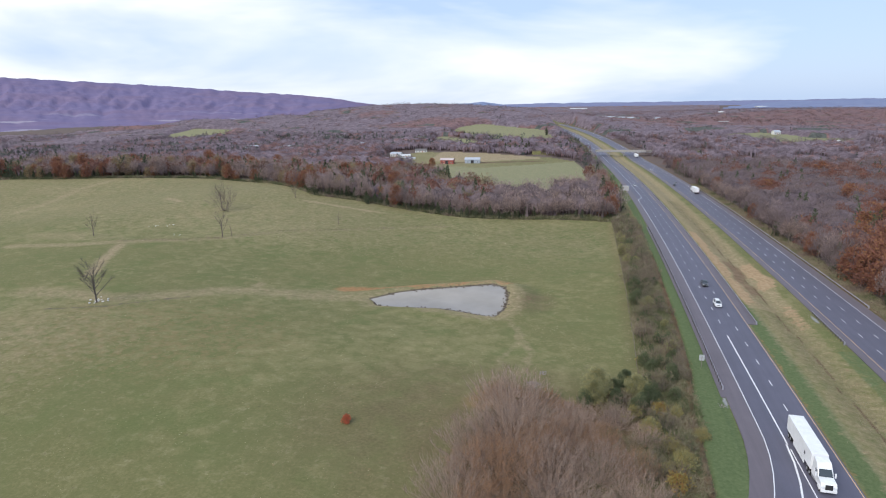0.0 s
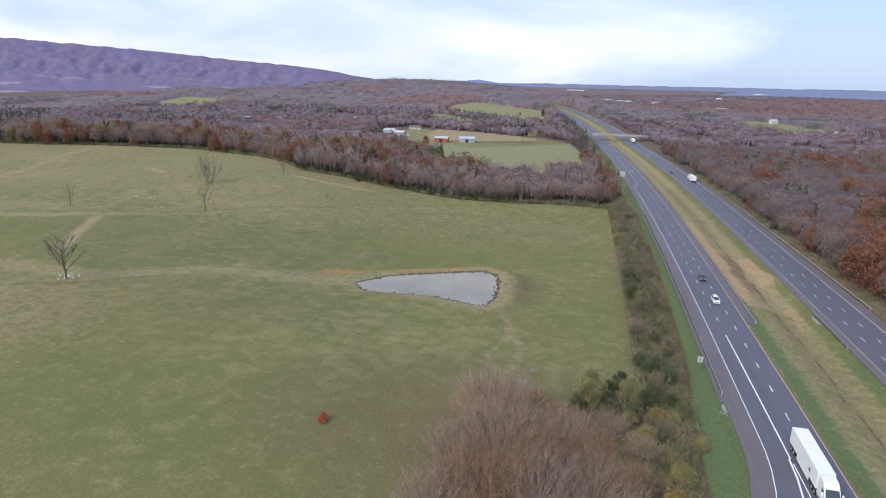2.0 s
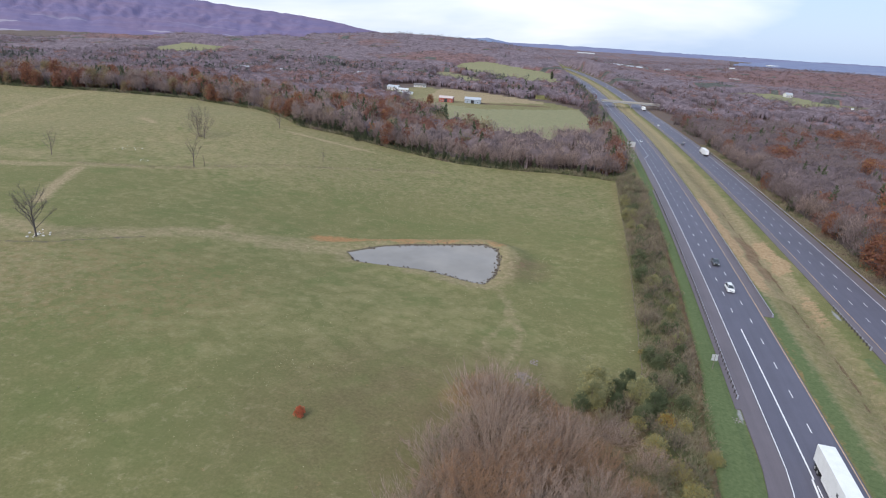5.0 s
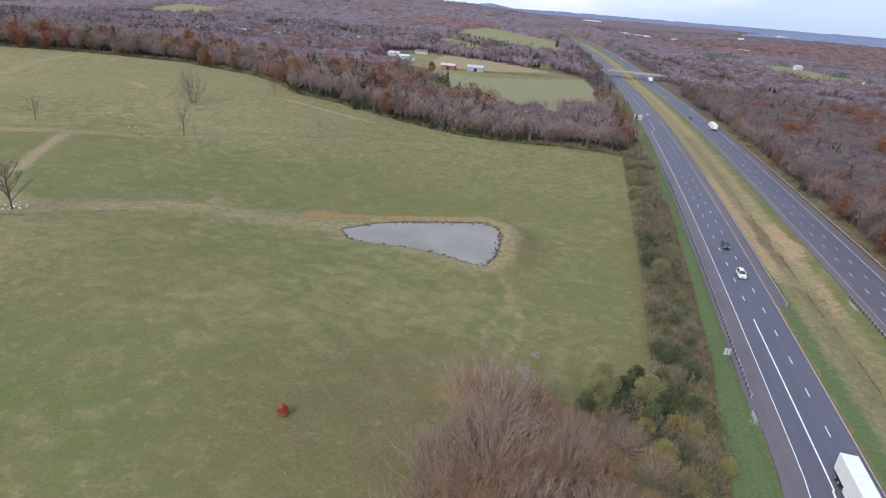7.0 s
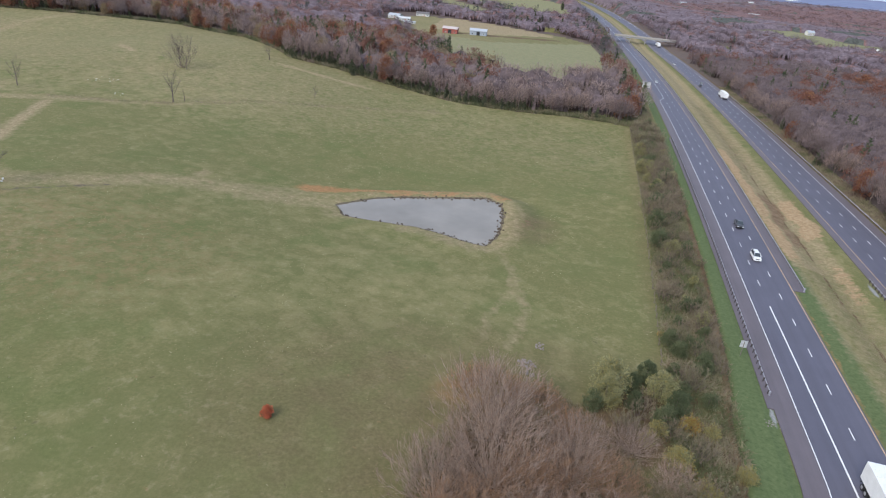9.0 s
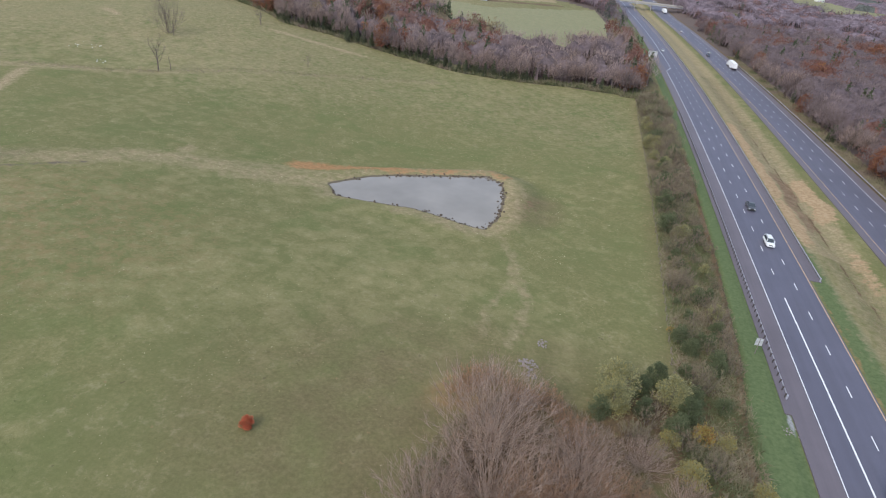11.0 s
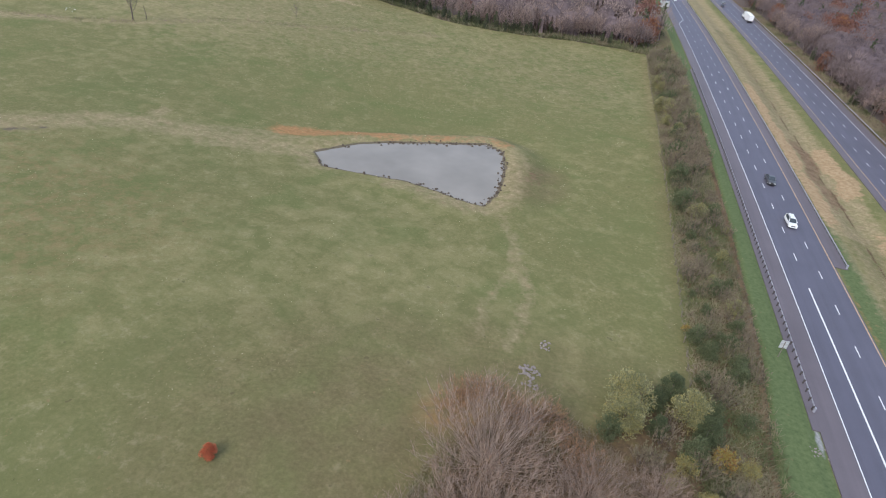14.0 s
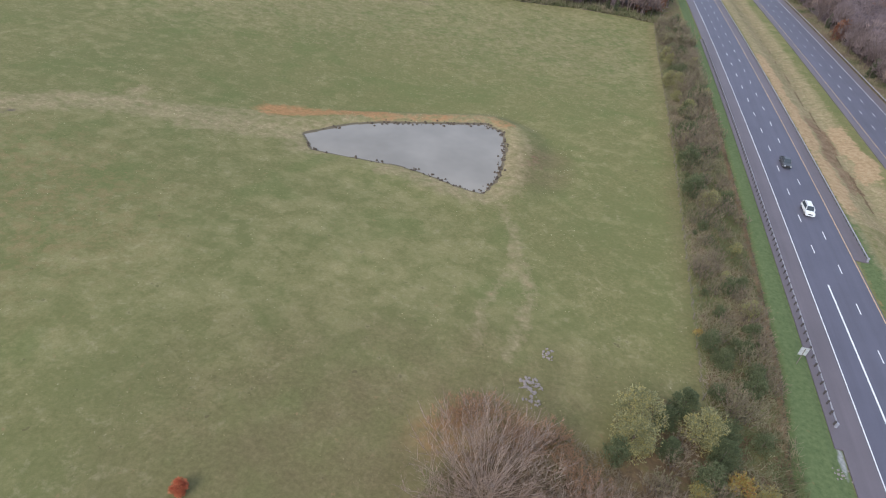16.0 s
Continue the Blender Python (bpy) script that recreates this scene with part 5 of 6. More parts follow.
# lone trees out on the pasture
lone = tagged(tree_thing("lone_tree", bare_tree(600, 14.5, 11.5, 17, 1300, 0.04, 1.7, 5, 0.2), M_darkbark, (0.0, 0.5), 80, wood_mat=M_darkbark), "gnarled leafless tree standing alone on pasture", "tree", "lone pasture trees")
set_down(lone, -181.6, 37.4, 40, 1.0)
tall = tagged(tree_thing("lone_tree", dome_thicket(601, 17.0, 15.5, 26, 9, 5), M_bark, (0.0, 0.45), 81), "tall many-stemmed leafless tree on the open hillside", "tree", "lone pasture trees")
set_down(tall, -242, 192, 0, 1.1)
slim = tagged(tree_thing("lone_tree", bare_tree(602, 12, 7.5, 9, 260, 0.035, 2.2, 4, 0.2), M_bark, (0.1, 0.6), 82), "thin leafless young tree on rough grass", "tree", "lone pasture trees")
set_down(slim, -208.3, 140.8, 0, 1.15)
for x, y, turn, size in ((-267.5, 124, 70, 0.95), (-221, 237.5, 140, 0.9), (-246, 196, 210, 1.1), (-238, 190, 30, 0.8), (-170, 190, 80, 0.55)):
    again(slim, x, y, turn, size)
snag_b = Build()
for p, q, r in (((0, 0, -0.2), (0.2, 0.1, 1.6), 0.16), ((0.2, 0.1, 1.6), (-0.25, 0.2, 3.4), 0.12), ((-0.25, 0.2, 3.4), (-0.1, -0.1, 4.8), 0.08), ((-0.25, 0.2, 3.4), (-0.8, 0.4, 4.4), 0.05)):
    snag_b.add(*prism(p, q, r, r * 0.75, 6))
snag = empty("tree_snag")
big_mesh("trunk", *snag_b.arrays(), M_bark, parent=snag)
tagged(snag, "crooked broken dead tree trunk on pasture", "tree")
set_down(snag, -206.2, 145)

# edge trees of the woods, each standing on its own
EDGE = [tree_thing("bare_tree", wood_tree(620 + i, 13.5, 8.5, 1100, 1.5, 0.13, 12, 0.8, 0.46), M_woods, ((0.27, 0.54), (0.24, 0.5), (0.05, 0.3), (0.40, 0.60))[i], 90 + i) for i in range(4)]
EDGE.append(tree_thing("rusty_oak", leafy_tree(630, 12.5, 10.0, 1800, 0.65), M_woods, (0.71, 0.83), 95))
EDGE.append(tree_thing("edge_cedar", leafy_tree(631, 8.5, 4.6, 900, 0.5, 1.0, 0.02), M_woods, (0.92, 1.0), 96))
EDGE.append(tree_thing("orange_tree", leafy_tree(632, 12.0, 9.5, 1400, 0.75), M_woods, (0.74, 0.86), 97))
EDGE.append(tree_thing("olive_tree", leafy_tree(633, 12.0, 9.0, 1300, 0.6), M_woods, (0.87, 0.905), 98))
EDGE_LABEL = ["leafless grey-brown tree at the edge of the woods"] * 4 + ["rust-brown oak still in leaf at the wood edge", "dark green cedar at the foot of bare woods", "orange autumn tree standing among bare woods", "olive-tan tree with fading leaves in mixed woods"]
for o, lb in zip(EDGE, EDGE_LABEL):
    tagged(o, lb, "tree", "trees along the wood edge")
fresh = set()


def edge_tree(k, x, y, turn, size):
    if k in fresh:
        return again(EDGE[k], x, y, turn, size)
    fresh.add(k)
    return set_down(EDGE[k], x, y, turn, size)


rnge = np.random.default_rng(91)
ex, ey = [p[0] for p in FIELD_EDGE], [p[1] for p in FIELD_EDGE]
for k in range(118):
    x = -500 + 476 * (k + rnge.random()) / 118
    y = float(np.interp(x, ex, ey)) + rnge.uniform(1, 9)
    kind = int(rnge.choice(8, p=[0.14, 0.15, 0.14, 0.16, 0.09, 0.20, 0.01, 0.11] if x < -200 else [0.20, 0.20, 0.18, 0.18, 0.02, 0.21, 0.0, 0.01]))
    edge_tree(kind, x, y, rnge.uniform(0, 360), rnge.uniform(0.7, 1.1) * (0.75 if kind == 5 else 1))
for k in range(110):
    x = -560 + 390 * rnge.random()
    y = float(np.interp(x, ex, ey)) + 10 + 130 * rnge.random() ** 1.4
    kind = int(rnge.choice(8, p=[0.13, 0.13, 0.05, 0.13, 0.17, 0.18, 0.03, 0.18]))
    if wooded(np.array([x]), np.array([y]))[0]:
        edge_tree(kind, x, y, rnge.uniform(0, 360), rnge.uniform(1.0, 1.35))
for k in range(70):
    y = 35 + 400 * ((k + rnge.random()) / 70) ** 1.25
    u = 54 + rnge.uniform(0, 8)
    kind = int(rnge.choice(7, p=[0.08, 0.10, 0.45, 0.10, 0.06, 0.20, 0.01]))
    edge_tree(kind, float(road_x(y)) + u, y, rnge.uniform(0, 360), rnge.uniform(0.7, 1.1) * (0.75 if kind == 5 else 1))
for kind, x, y, size in ((6, 82, 198, 1.1), (4, 61, 149, 1.05), (6, 68, 141, 1.0), (4, 75, 160, 1.1), (4, 105, 290, 1.0), (6, 80, 358, 0.9), (4, -26, 262, 0.95), (4, -31, 258, 0.9),
                         (4, -207, 386, 1.1), (6, -176, 382, 0.9), (5, -217, 258, 1.2), (5, -176, 246, 0.9), (5, -152, 249, 0.9), (5, -108, 246, 0.95), (5, 49.5, 210, 0.9), (5, 52, 214, 0.8),
                         (5, -332, 1030, 1.2), (5, -322, 1018, 1.0), (5, -311, 1006, 1.3), (5, -300, 995, 1.1), (5, -291, 986, 1.2), (5, -281, 978, 1.4), (5, -270, 969, 1.1), (5, -260, 960, 1.3), (5, -250, 952, 1.0), (5, -238, 943, 1.2), (5, -226, 934, 1.1),
                         (5, -180, 794, 1.5), (5, -171, 806, 1.3), (5, -160, 850, 1.4), (5, -138, 1019, 1.6), (5, -152, 800, 1.5), (5, -140, 780, 1.4), (5, -128, 772, 1.2), (5, -112, 765, 1.4), (5, -164, 719, 1.5), (5, -157, 717, 1.3), (5, -150, 716, 1.6), (5, -144, 713, 1.3), (5, -136, 722, 1.5), (5, -121, 717, 1.2), (5, -110, 746, 1.2), (5, -138, 1037, 1.2),
                         (6, -210, 516, 0.9), (6, -224, 448, 1.1), (4, -198, 348, 1.1), (4, 72, 152, 0.95), (6, 92, 175, 1.05), (4, 88, 148, 1.1), (4, 64, 122, 1.0), (4, 98, 210, 1.0),
                         (4, 78, 132, 1.1), (4, 84, 168, 1.0), (6, 74, 178, 1.0), (4, 95, 160, 1.1), (4, 104, 188, 1.0), (4, 70, 112, 1.0), (4, 112, 226, 1.0), (6, 100, 240, 0.9), (6, 71.5, 331, 1.0), (6, 69, 326, 0.8), (6, 113, 309, 1.1), (6, 109, 303, 1.0), (6, 117, 304, 0.9), (4, 91, 205, 1.2),
                         (4, 57.5, 122, 1.1), (4, 62, 129, 1.15), (4, 147, 474, 1.2), (4, 140, 466, 1.0), (4, -178, 308, 1.1), (6, -184, 314, 0.9), (4, -385, 444, 1.3), (4, -392, 436, 1.2), (4, -463, 487, 1.5), (4, -455, 480, 1.3)):
    edge_tree(kind, x, y, (x * 37) % 360, size)

for k in range(64):
    x = -238 + 160 * ((k + rnge.random()) / 64)
    y = float(np.interp(x, ex, ey)) + rnge.uniform(0.5, 4.5)
    edge_tree(5, x, y, rnge.uniform(0, 360), rnge.uniform(0.45, 0.95))
for k in range(26):
    x = -520 + 90 * ((k + rnge.random()) / 26)
    y = float(np.interp(x, ex, ey)) + rnge.uniform(0.5, 7)
    edge_tree(5, x, y, rnge.uniform(0, 360), rnge.uniform(0.5, 1.0))

# boundary fence between the pasture and the hedge
fence = tagged(empty("fence"), "weathered post and wire pasture fence", "fence")
post_bm = bmesh.new()
bmesh.ops.create_cone(post_bm, cap_ends=True, segments=7, radius1=0.07, radius2=0.06, depth=1.5)
bmesh.ops.translate(post_bm, vec=(0, 0, 0.6), verts=post_bm.verts)
post_me = bpy.data.meshes.new("post")
post_bm.to_mesh(post_me)
post_bm.free()
post_me.materials.append(M_postwood)
fy = np.arange(26, 243, 3.6)
fx = road_x(fy) - 21.6 + 0.1 * np.sin(fy)
fz = land(fx, fy)
for x, y, z in zip(fx, fy, fz):
    p = new("post", post_me)
    p.parent = fence
    p.matrix_basis = pose(x, y, z, rngh.normal() * 2, rngh.normal() * 2, 0)
for hgt in (0.4, 0.75, 1.1):
    wb = Build()
    for i in range(len(fy) - 1):
        wb.add(*prism((fx[i], fy[i], fz[i] + hgt), (fx[i + 1], fy[i + 1], fz[i + 1] + hgt), 0.012, 0.012, 3))
    big_mesh("wire", *wb.arrays(), M_postwood, parent=fence)


# ---- guard rails ----
M_beam = worn("weathered_galvanised_beam", (0.36, 0.36, 0.42), 0.15, 2, 20, 0.6, 0.2)
M_raildark = worn("dark_rail_timber", (0.085, 0.075, 0.075), 0.25, 4, 30, 0.9)


def guard_rail(u, y0, y1, side, label, end_post=True):
    """A corrugated steel rail on timber posts; side is the way its face looks across the road."""
    rail = tagged(empty("guard_rail"), label, "guard rail", "highway guard rails")
    prof = [(0.0, 0.50), (0.045, 0.53), (0.045, 0.58), (0.0, 0.62), (0.0, 0.67), (0.045, 0.71), (0.045, 0.76), (0.0, 0.80)]
    n = int((y1 - y0) / 3.81) + 1
    ys = np.linspace(y0, y1, n)
    xs, zs = road_x(ys) + u, road_z(ys) - 0.03
    v, fcs = [], []
    k = len(prof)
    for x, y, z in zip(xs, ys, zs):
        v += [(x + side * (0.17 + px), y, z + pz) for px, pz in prof]
    for i in range(n - 1):
        fcs += [(i * k + j, i * k + j + 1, (i + 1) * k + j + 1, (i + 1) * k + j) for j in range(k - 1)]
    beam = mesh_object("beam", v, fcs, M_beam, rail)
    md = beam.modifiers.new("plate", "SOLIDIFY")
    md.thickness = 0.012
    pb = box(-0.075, -0.10, -0.5, 0.075, 0.10, 0.84, 0.01)
    pm = bpy.data.meshes.new("post")
    pb.to_mesh(pm)
    pb.free()
    pm.materials.append(M_raildark)
    bb = box(-0.08, -0.09, 0.48, 0.10, 0.09, 0.84, 0.01)
    bmm = bpy.data.meshes.new("block")
    bb.to_mesh(bmm)
    bb.free()
    bmm.materials.append(M_raildark)
    for y in np.arange(y0 + 0.3, y1, 1.905):
        x, z = float(road_x(y)) + u, float(road_z(y)) - 0.1
        p = new("post", pm)
        p.parent = rail
        p.matrix_basis = pose(x, y, z)
        q = new("block", bmm)
        q.parent = rail
        q.matrix_basis = pose(x + side * 0.08, y, z)
    if end_post:
        e = box(-0.14, -0.25, -0.3, 0.14, 0.05, 0.85, 0.03)
        ob = part("end_terminal", e, M_beam, rail)
        ob.matrix_basis = pose(float(road_x(y0)) + u + side * 0.17, y0, float(road_z(y0)))
    return rail


guard_rail(-3.95, 28.0, 226.0, 1, "galvanised steel guard rail on grey posts by the shoulder")
guard_rail(13.75, 76.0, 640.0, -1, "long steel guard rail along the median shoulder")
guard_rail(50.9, 99.5, 405.0, -1, "steel guard rail between the highway and the woods")
guard_rail(32.0, 64.2, 90.5, 1, "short steel guard rail by the median ditch")


# ---- road signs ----
def road_sign(name, x, y, width, height, bottom, posts, label, turn=0.0, tone=M_steel):
    s = tagged(empty(name), label, "road sign")
    base = float(land(x, y))
    s.matrix_basis = pose(x, y, base, 0, 0, turn)
    b = box(-width / 2, -0.02, bottom, width / 2, 0.02, bottom + height, 0.012)
    part("panel", b, tone, s, "pale grey metal back of the sign panel")
    for px in posts:
        part("post", box(px - 0.05, -0.10, -0.5, px + 0.05, -0.022, bottom + height * 0.9, 0.008), M_postwood if len(posts) == 1 else M_steel, s)
    for hz in (0.25, 0.75):
        part("brace", box(-width * 0.46, -0.05, bottom + height * hz - 0.04, width * 0.46, -0.022, bottom + height * hz + 0.04), M_steel, s)
    return s


M_signback = worn("dull_aluminium", (0.50, 0.51, 0.52), 0.12, 1.5, 10, 0.55, 0.3)
road_sign("road_sign", -6.5, 39.3, 1.25, 1.5, 1.9, (0.0,), "small highway sign seen from its grey back", 6, M_signback)
road_sign("guide_sign", -16.4, 357, 5.6, 3.7, 2.2, (-1.7, 1.7), "large highway guide sign seen from behind", 4, M_signback)


# ---- overpass ----
bridge = tagged(empty("overpass_bridge", -9.5, 700, 0), "grey concrete overpass bridge across the highway", "bridge")
part("deck", box(-35, -5.2, -1.55, 34, 5.2, -0.9, 0.06), M_concrete, bridge)
for yy in (-5.0, 4.7):
    part("parapet", box(-35, yy, -0.9, 34, yy + 0.3, -0.1, 0.04), M_concrete, bridge)
for yy in (-4, -1.4, 1.4, 4):
    part("girder", box(-34.5, yy - 0.25, -2.4, 33.5, yy + 0.25, -1.55), M_steel, bridge)
for px in (-17.2, 0.3, 17.5):
    part("pier_cap", box(px - 0.6, -4.8, -3.2, px + 0.6, 4.8, -2.4, 0.08), M_concrete, bridge)
    for yy in (-3.6, 0, 3.6):
        c = bmesh.new()
        bmesh.ops.create_cone(c, cap_ends=True, segments=12, radius1=0.5, radius2=0.5, depth=8)
        bmesh.ops.translate(c, vec=(px, yy, -7.0), verts=c.verts)
        part("pier_column", c, M_concrete, bridge)
for sx in (-1, 1):
    b = bmesh.new()
    r = add_box(b, -5, -6, -12, 5, 6, -1.0)
    for v in b.verts:
        if v.co.x * sx < 0 and v.co.z > -5:
            v.co.x += sx * 7
    ob = part("abutment", b, M_concrete, bridge)
    ob.location = (sx * 38, 0, 0)
for sx in (-1, 1):
    em = bmesh.new()
    add_box(em, -40, -14, -14, 40, 14, -0.9)
    for v in em.verts:
        if v.co.z > -5:
            v.co.y *= 0.42
        if v.co.x * sx < 0 and v.co.z > -5:
            v.co.x += sx * 9
    bank = part("embankment", em, M_ground, bridge, "grassy approach bank")
    bank.location = (sx * 75, 0, 0)


# ---- buildings ----
def siding(name, color, rib=2.2):
    m = Mat(name, 0.7, 0, 0.3)
    big, small = m.noise(0.5, 4), m.noise(rib, 2, 0.5, (6, 6, 0.2))
    lo, hi = tuple(c * 0.82 for c in color), tuple(min(1, c * 1.12) for c in color)
    return m.done(m.mix(0.4, m.ramp(big, (0.3, lo), (0.7, hi)), m.ramp(small, (0.35, lo), (0.65, hi))), small, 0.3, 0.03)


M_wallwhite = siding("white_siding", (0.58, 0.58, 0.57))
M_wallred = siding("red_barn_boards", (0.34, 0.10, 0.08))
M_wallgrey = siding("blue_grey_sheet_metal", (0.34, 0.38, 0.44))
M_roofgrey = siding("pale_metal_roof", (0.42, 0.45, 0.50))
M_roofdark = siding("dark_shingle_roof", (0.16, 0.15, 0.15))
M_roofrust = siding("rusted_tin_roof", (0.52, 0.44, 0.43))
M_roofwhite = siding("white_metal_roof", (0.60, 0.61, 0.62))
M_dark = worn("dark_opening", (0.035, 0.035, 0.04), 0.2, 2, 8, 0.5)


def window_glass():
    m = Mat("window_glass", 0.08, 0, 0.6)
    return m.done((0.05, 0.06, 0.07))


M_glass = window_glass()


def house(name, x, y, turn, length, depth, wall_h, roof_h, wall_m, roof_m, label, category="house", windows=3, chimney=False, barn_door=False, group=""):
    """A gabled building with overhanging roof slabs, framed openings and a door."""
    h = tagged(empty(name), label, category, group)
    h.matrix_basis = pose(x, y, float(land(x, y)) - 0.15, 0, 0, turn)
    L, D = length / 2, depth / 2
    b = bmesh.new()
    pts = [(-D, 0), (D, 0), (D, wall_h), (0, wall_h + roof_h), (-D, wall_h)]
    ends = [[b.verts.new((sx * L, py, pz)) for py, pz in pts] for sx in (-1, 1)]
    b.faces.new(ends[0][::-1])
    b.faces.new(ends[1])
    for i in range(5):
        j = (i + 1) % 5
        b.faces.new((ends[0][i], ends[0][j], ends[1][j], ends[1][i]))
    bmesh.ops.recalc_face_normals(b, faces=b.faces[:])
    wall = part("wall", b, wall_m, h)
    pitch = math.atan2(roof_h, D)
    slab = math.hypot(roof_h, D) + 0.5
    for sy in (-1, 1):
        r = box(-L - 0.5, 0, 0, L + 0.5, slab, 0.14, 0.02)
        ob = part("roof", r, roof_m, h)
        ob.matrix_basis = pose(0, 0, wall_h + roof_h + 0.04) @ pose(0, 0, 0, -math.degrees(pitch) * 1.0, 0, 0 if sy > 0 else 180)
    if chimney:
        part("chimney", box(L * 0.3, -0.4, wall_h + roof_h * 0.5, L * 0.3 + 0.9, 0.4, wall_h + roof_h + 1.0, 0.03), M_wallred, h)
    for sy in (-1, 1):
        for i in range(windows):
            px = -L + (i + 0.5) * 2 * L / windows
            if barn_door and sy < 0 and i == windows // 2:
                part("door", box(px - 1.7, sy * (D + 0.06) - 0.05, 0.1, px + 1.7, sy * (D + 0.06) + 0.05, wall_h * 0.82, 0.02), M_dark, h)
                continue
            if not barn_door and i == windows // 2 and sy < 0 and windows > 2:
                part("door", box(px - 0.5, sy * (D + 0.03) - 0.04, 0.15, px + 0.5, sy * (D + 0.03) + 0.04, 2.2, 0.02), M_wallred, h)
                continue
            w = part("window", box(px - 0.65, sy * (D + 0.03) - 0.05, 1.0, px + 0.65, sy * (D + 0.03) + 0.05, 2.3, 0.02), M_wallwhite, h)
            part("pane", box(px - 0.52, sy * (D + 0.09) - 0.01, 1.12, px + 0.52, sy * (D + 0.09) + 0.01, 2.18), M_glass, w)
    return h


house("shed", -179, 577, 8, 17, 10, 4.4, 2.0, M_wallgrey, M_roofgrey, "blue-grey sheet metal farm shed with pale roof", "shed", 3, False, True)
house("barn", -206, 566, 4, 15, 9, 4.6, 1.8, M_wallred, M_roofrust, "red boarded barn with faded tin roof", "barn", 3, False, True)
house("house", -280, 636, 14, 13, 7, 2.9, 1.5, M_wallwhite, M_roofwhite, "low white farmhouse with white metal roof", "house", 4)
house("house", -297, 652, -12, 15, 9, 3.4, 2.2, M_wallwhite, M_roofgrey, "white farmhouse with pale grey roof beside trees", "house", 4, True)
house("house", -283, 716, 10, 16, 8, 3.0, 2.0, M_wallwhite, M_roofdark, "white bungalow with dark shingle roof", "house", 4)
house("shed", -266, 612, 20, 13, 4, 2.0, 0.8, M_wallwhite, M_roofgrey, "long low white livestock shed", "shed", 2)
house("house", 253, 1076, 25, 12, 8, 4.6, 2.8, M_wallwhite, M_roofgrey, "two-storey white farmhouse in a green field", "house", 3, True)
house("house", 281, 874, -20, 12, 9, 4.2, 3.0, M_wallwhite, M_roofwhite, "white house with pale roof among bare trees", "house", 3)
house("long_barn", 217, 1375, 10, 22, 12, 5, 2.6, M_wallwhite, M_roofwhite, "long white farm building beyond the woods", "barn", 5, False, True)
house("house", 318, 2040, 0, 16, 10, 6, 3.5, M_wallwhite, M_roofwhite, "distant white house on the far side of woods", "house", 3)
house("house", 105, 1720, 15, 16, 10, 5.5, 3, M_wallwhite, M_roofgrey, "distant white house near the highway", "house", 3)
for k, (x, y) in enumerate(((-557, 704), (-545, 712), (-502, 706), (-490, 715), (-405, 770), (-392, 778))):
    house("house", x, y, k * 31 % 60 - 30, 13, 8, 5.5 + k % 2, 3.0, M_wallwhite, M_roofgrey if k % 2 else M_roofdark,
          "white house partly hidden in the woods" if k % 2 else "white house with dark roof in the woods", "house", 3)
rngt = np.random.default_rng(17)
for k in range(15):
    f = k / 14
    house("house", -50 + 95 * f + rngt.uniform(-14, 14), 1500 + 220 * f + rngt.uniform(-60, 60), rngt.uniform(0, 90), rngt.uniform(11, 19), 9, 5.5, 3.2,
          M_wallwhite if k % 3 else M_wallgrey, M_roofdark if k % 2 else M_roofgrey,
          "small distant pale house in a roadside settlement", "house", 3, group="settlement houses")
for x, y, l in ((745, 3330, 110), (-190, 3400, 90), (1250, 3150, 80)):
    house("warehouse", x, y, 4, l, 60, 8, 2, M_wallwhite, M_roofwhite, "very long white warehouse on the horizon", "warehouse", 6, False, True)


# ---- vehicles ----
def paint(name, color, rough=0.35):
    m = Mat(name, rough, 0, 0.5)
    v = m.noise(1.5, 3)
    m.b.inputs["Coat Weight"].default_value = 0.4
    return m.done(m.ramp(v, (0.3, tuple(c * 0.9 for c in color)), (0.7, tuple(min(1, c * 1.05) for c in color))))


M_carwhite = paint("white_car_paint", (0.76, 0.77, 0.78))
M_cardark = paint("charcoal_car_paint", (0.07, 0.075, 0.085))
M_carsilver = paint("silver_car_paint", (0.42, 0.44, 0.46))
M_trailer = worn("white_trailer_panel", (0.74, 0.75, 0.77), 0.08, 0.8, 6, 0.55)
M_tyre = worn("black_rubber", (0.025, 0.025, 0.027), 0.2, 5, 30, 0.9)
M_rim = worn("alloy_rim", (0.4, 0.4, 0.42), 0.1, 5, 20, 0.4, 0.7)
M_lamp = worn("clear_lamp_glass", (0.7, 0.72, 0.75), 0.1, 5, 20, 0.2)
M_redlamp = worn("red_lamp_glass", (0.35, 0.02, 0.02), 0.1, 5, 20, 0.25)
M_black = worn("black_plastic", (0.03, 0.03, 0.032), 0.2, 5, 30, 0.7)


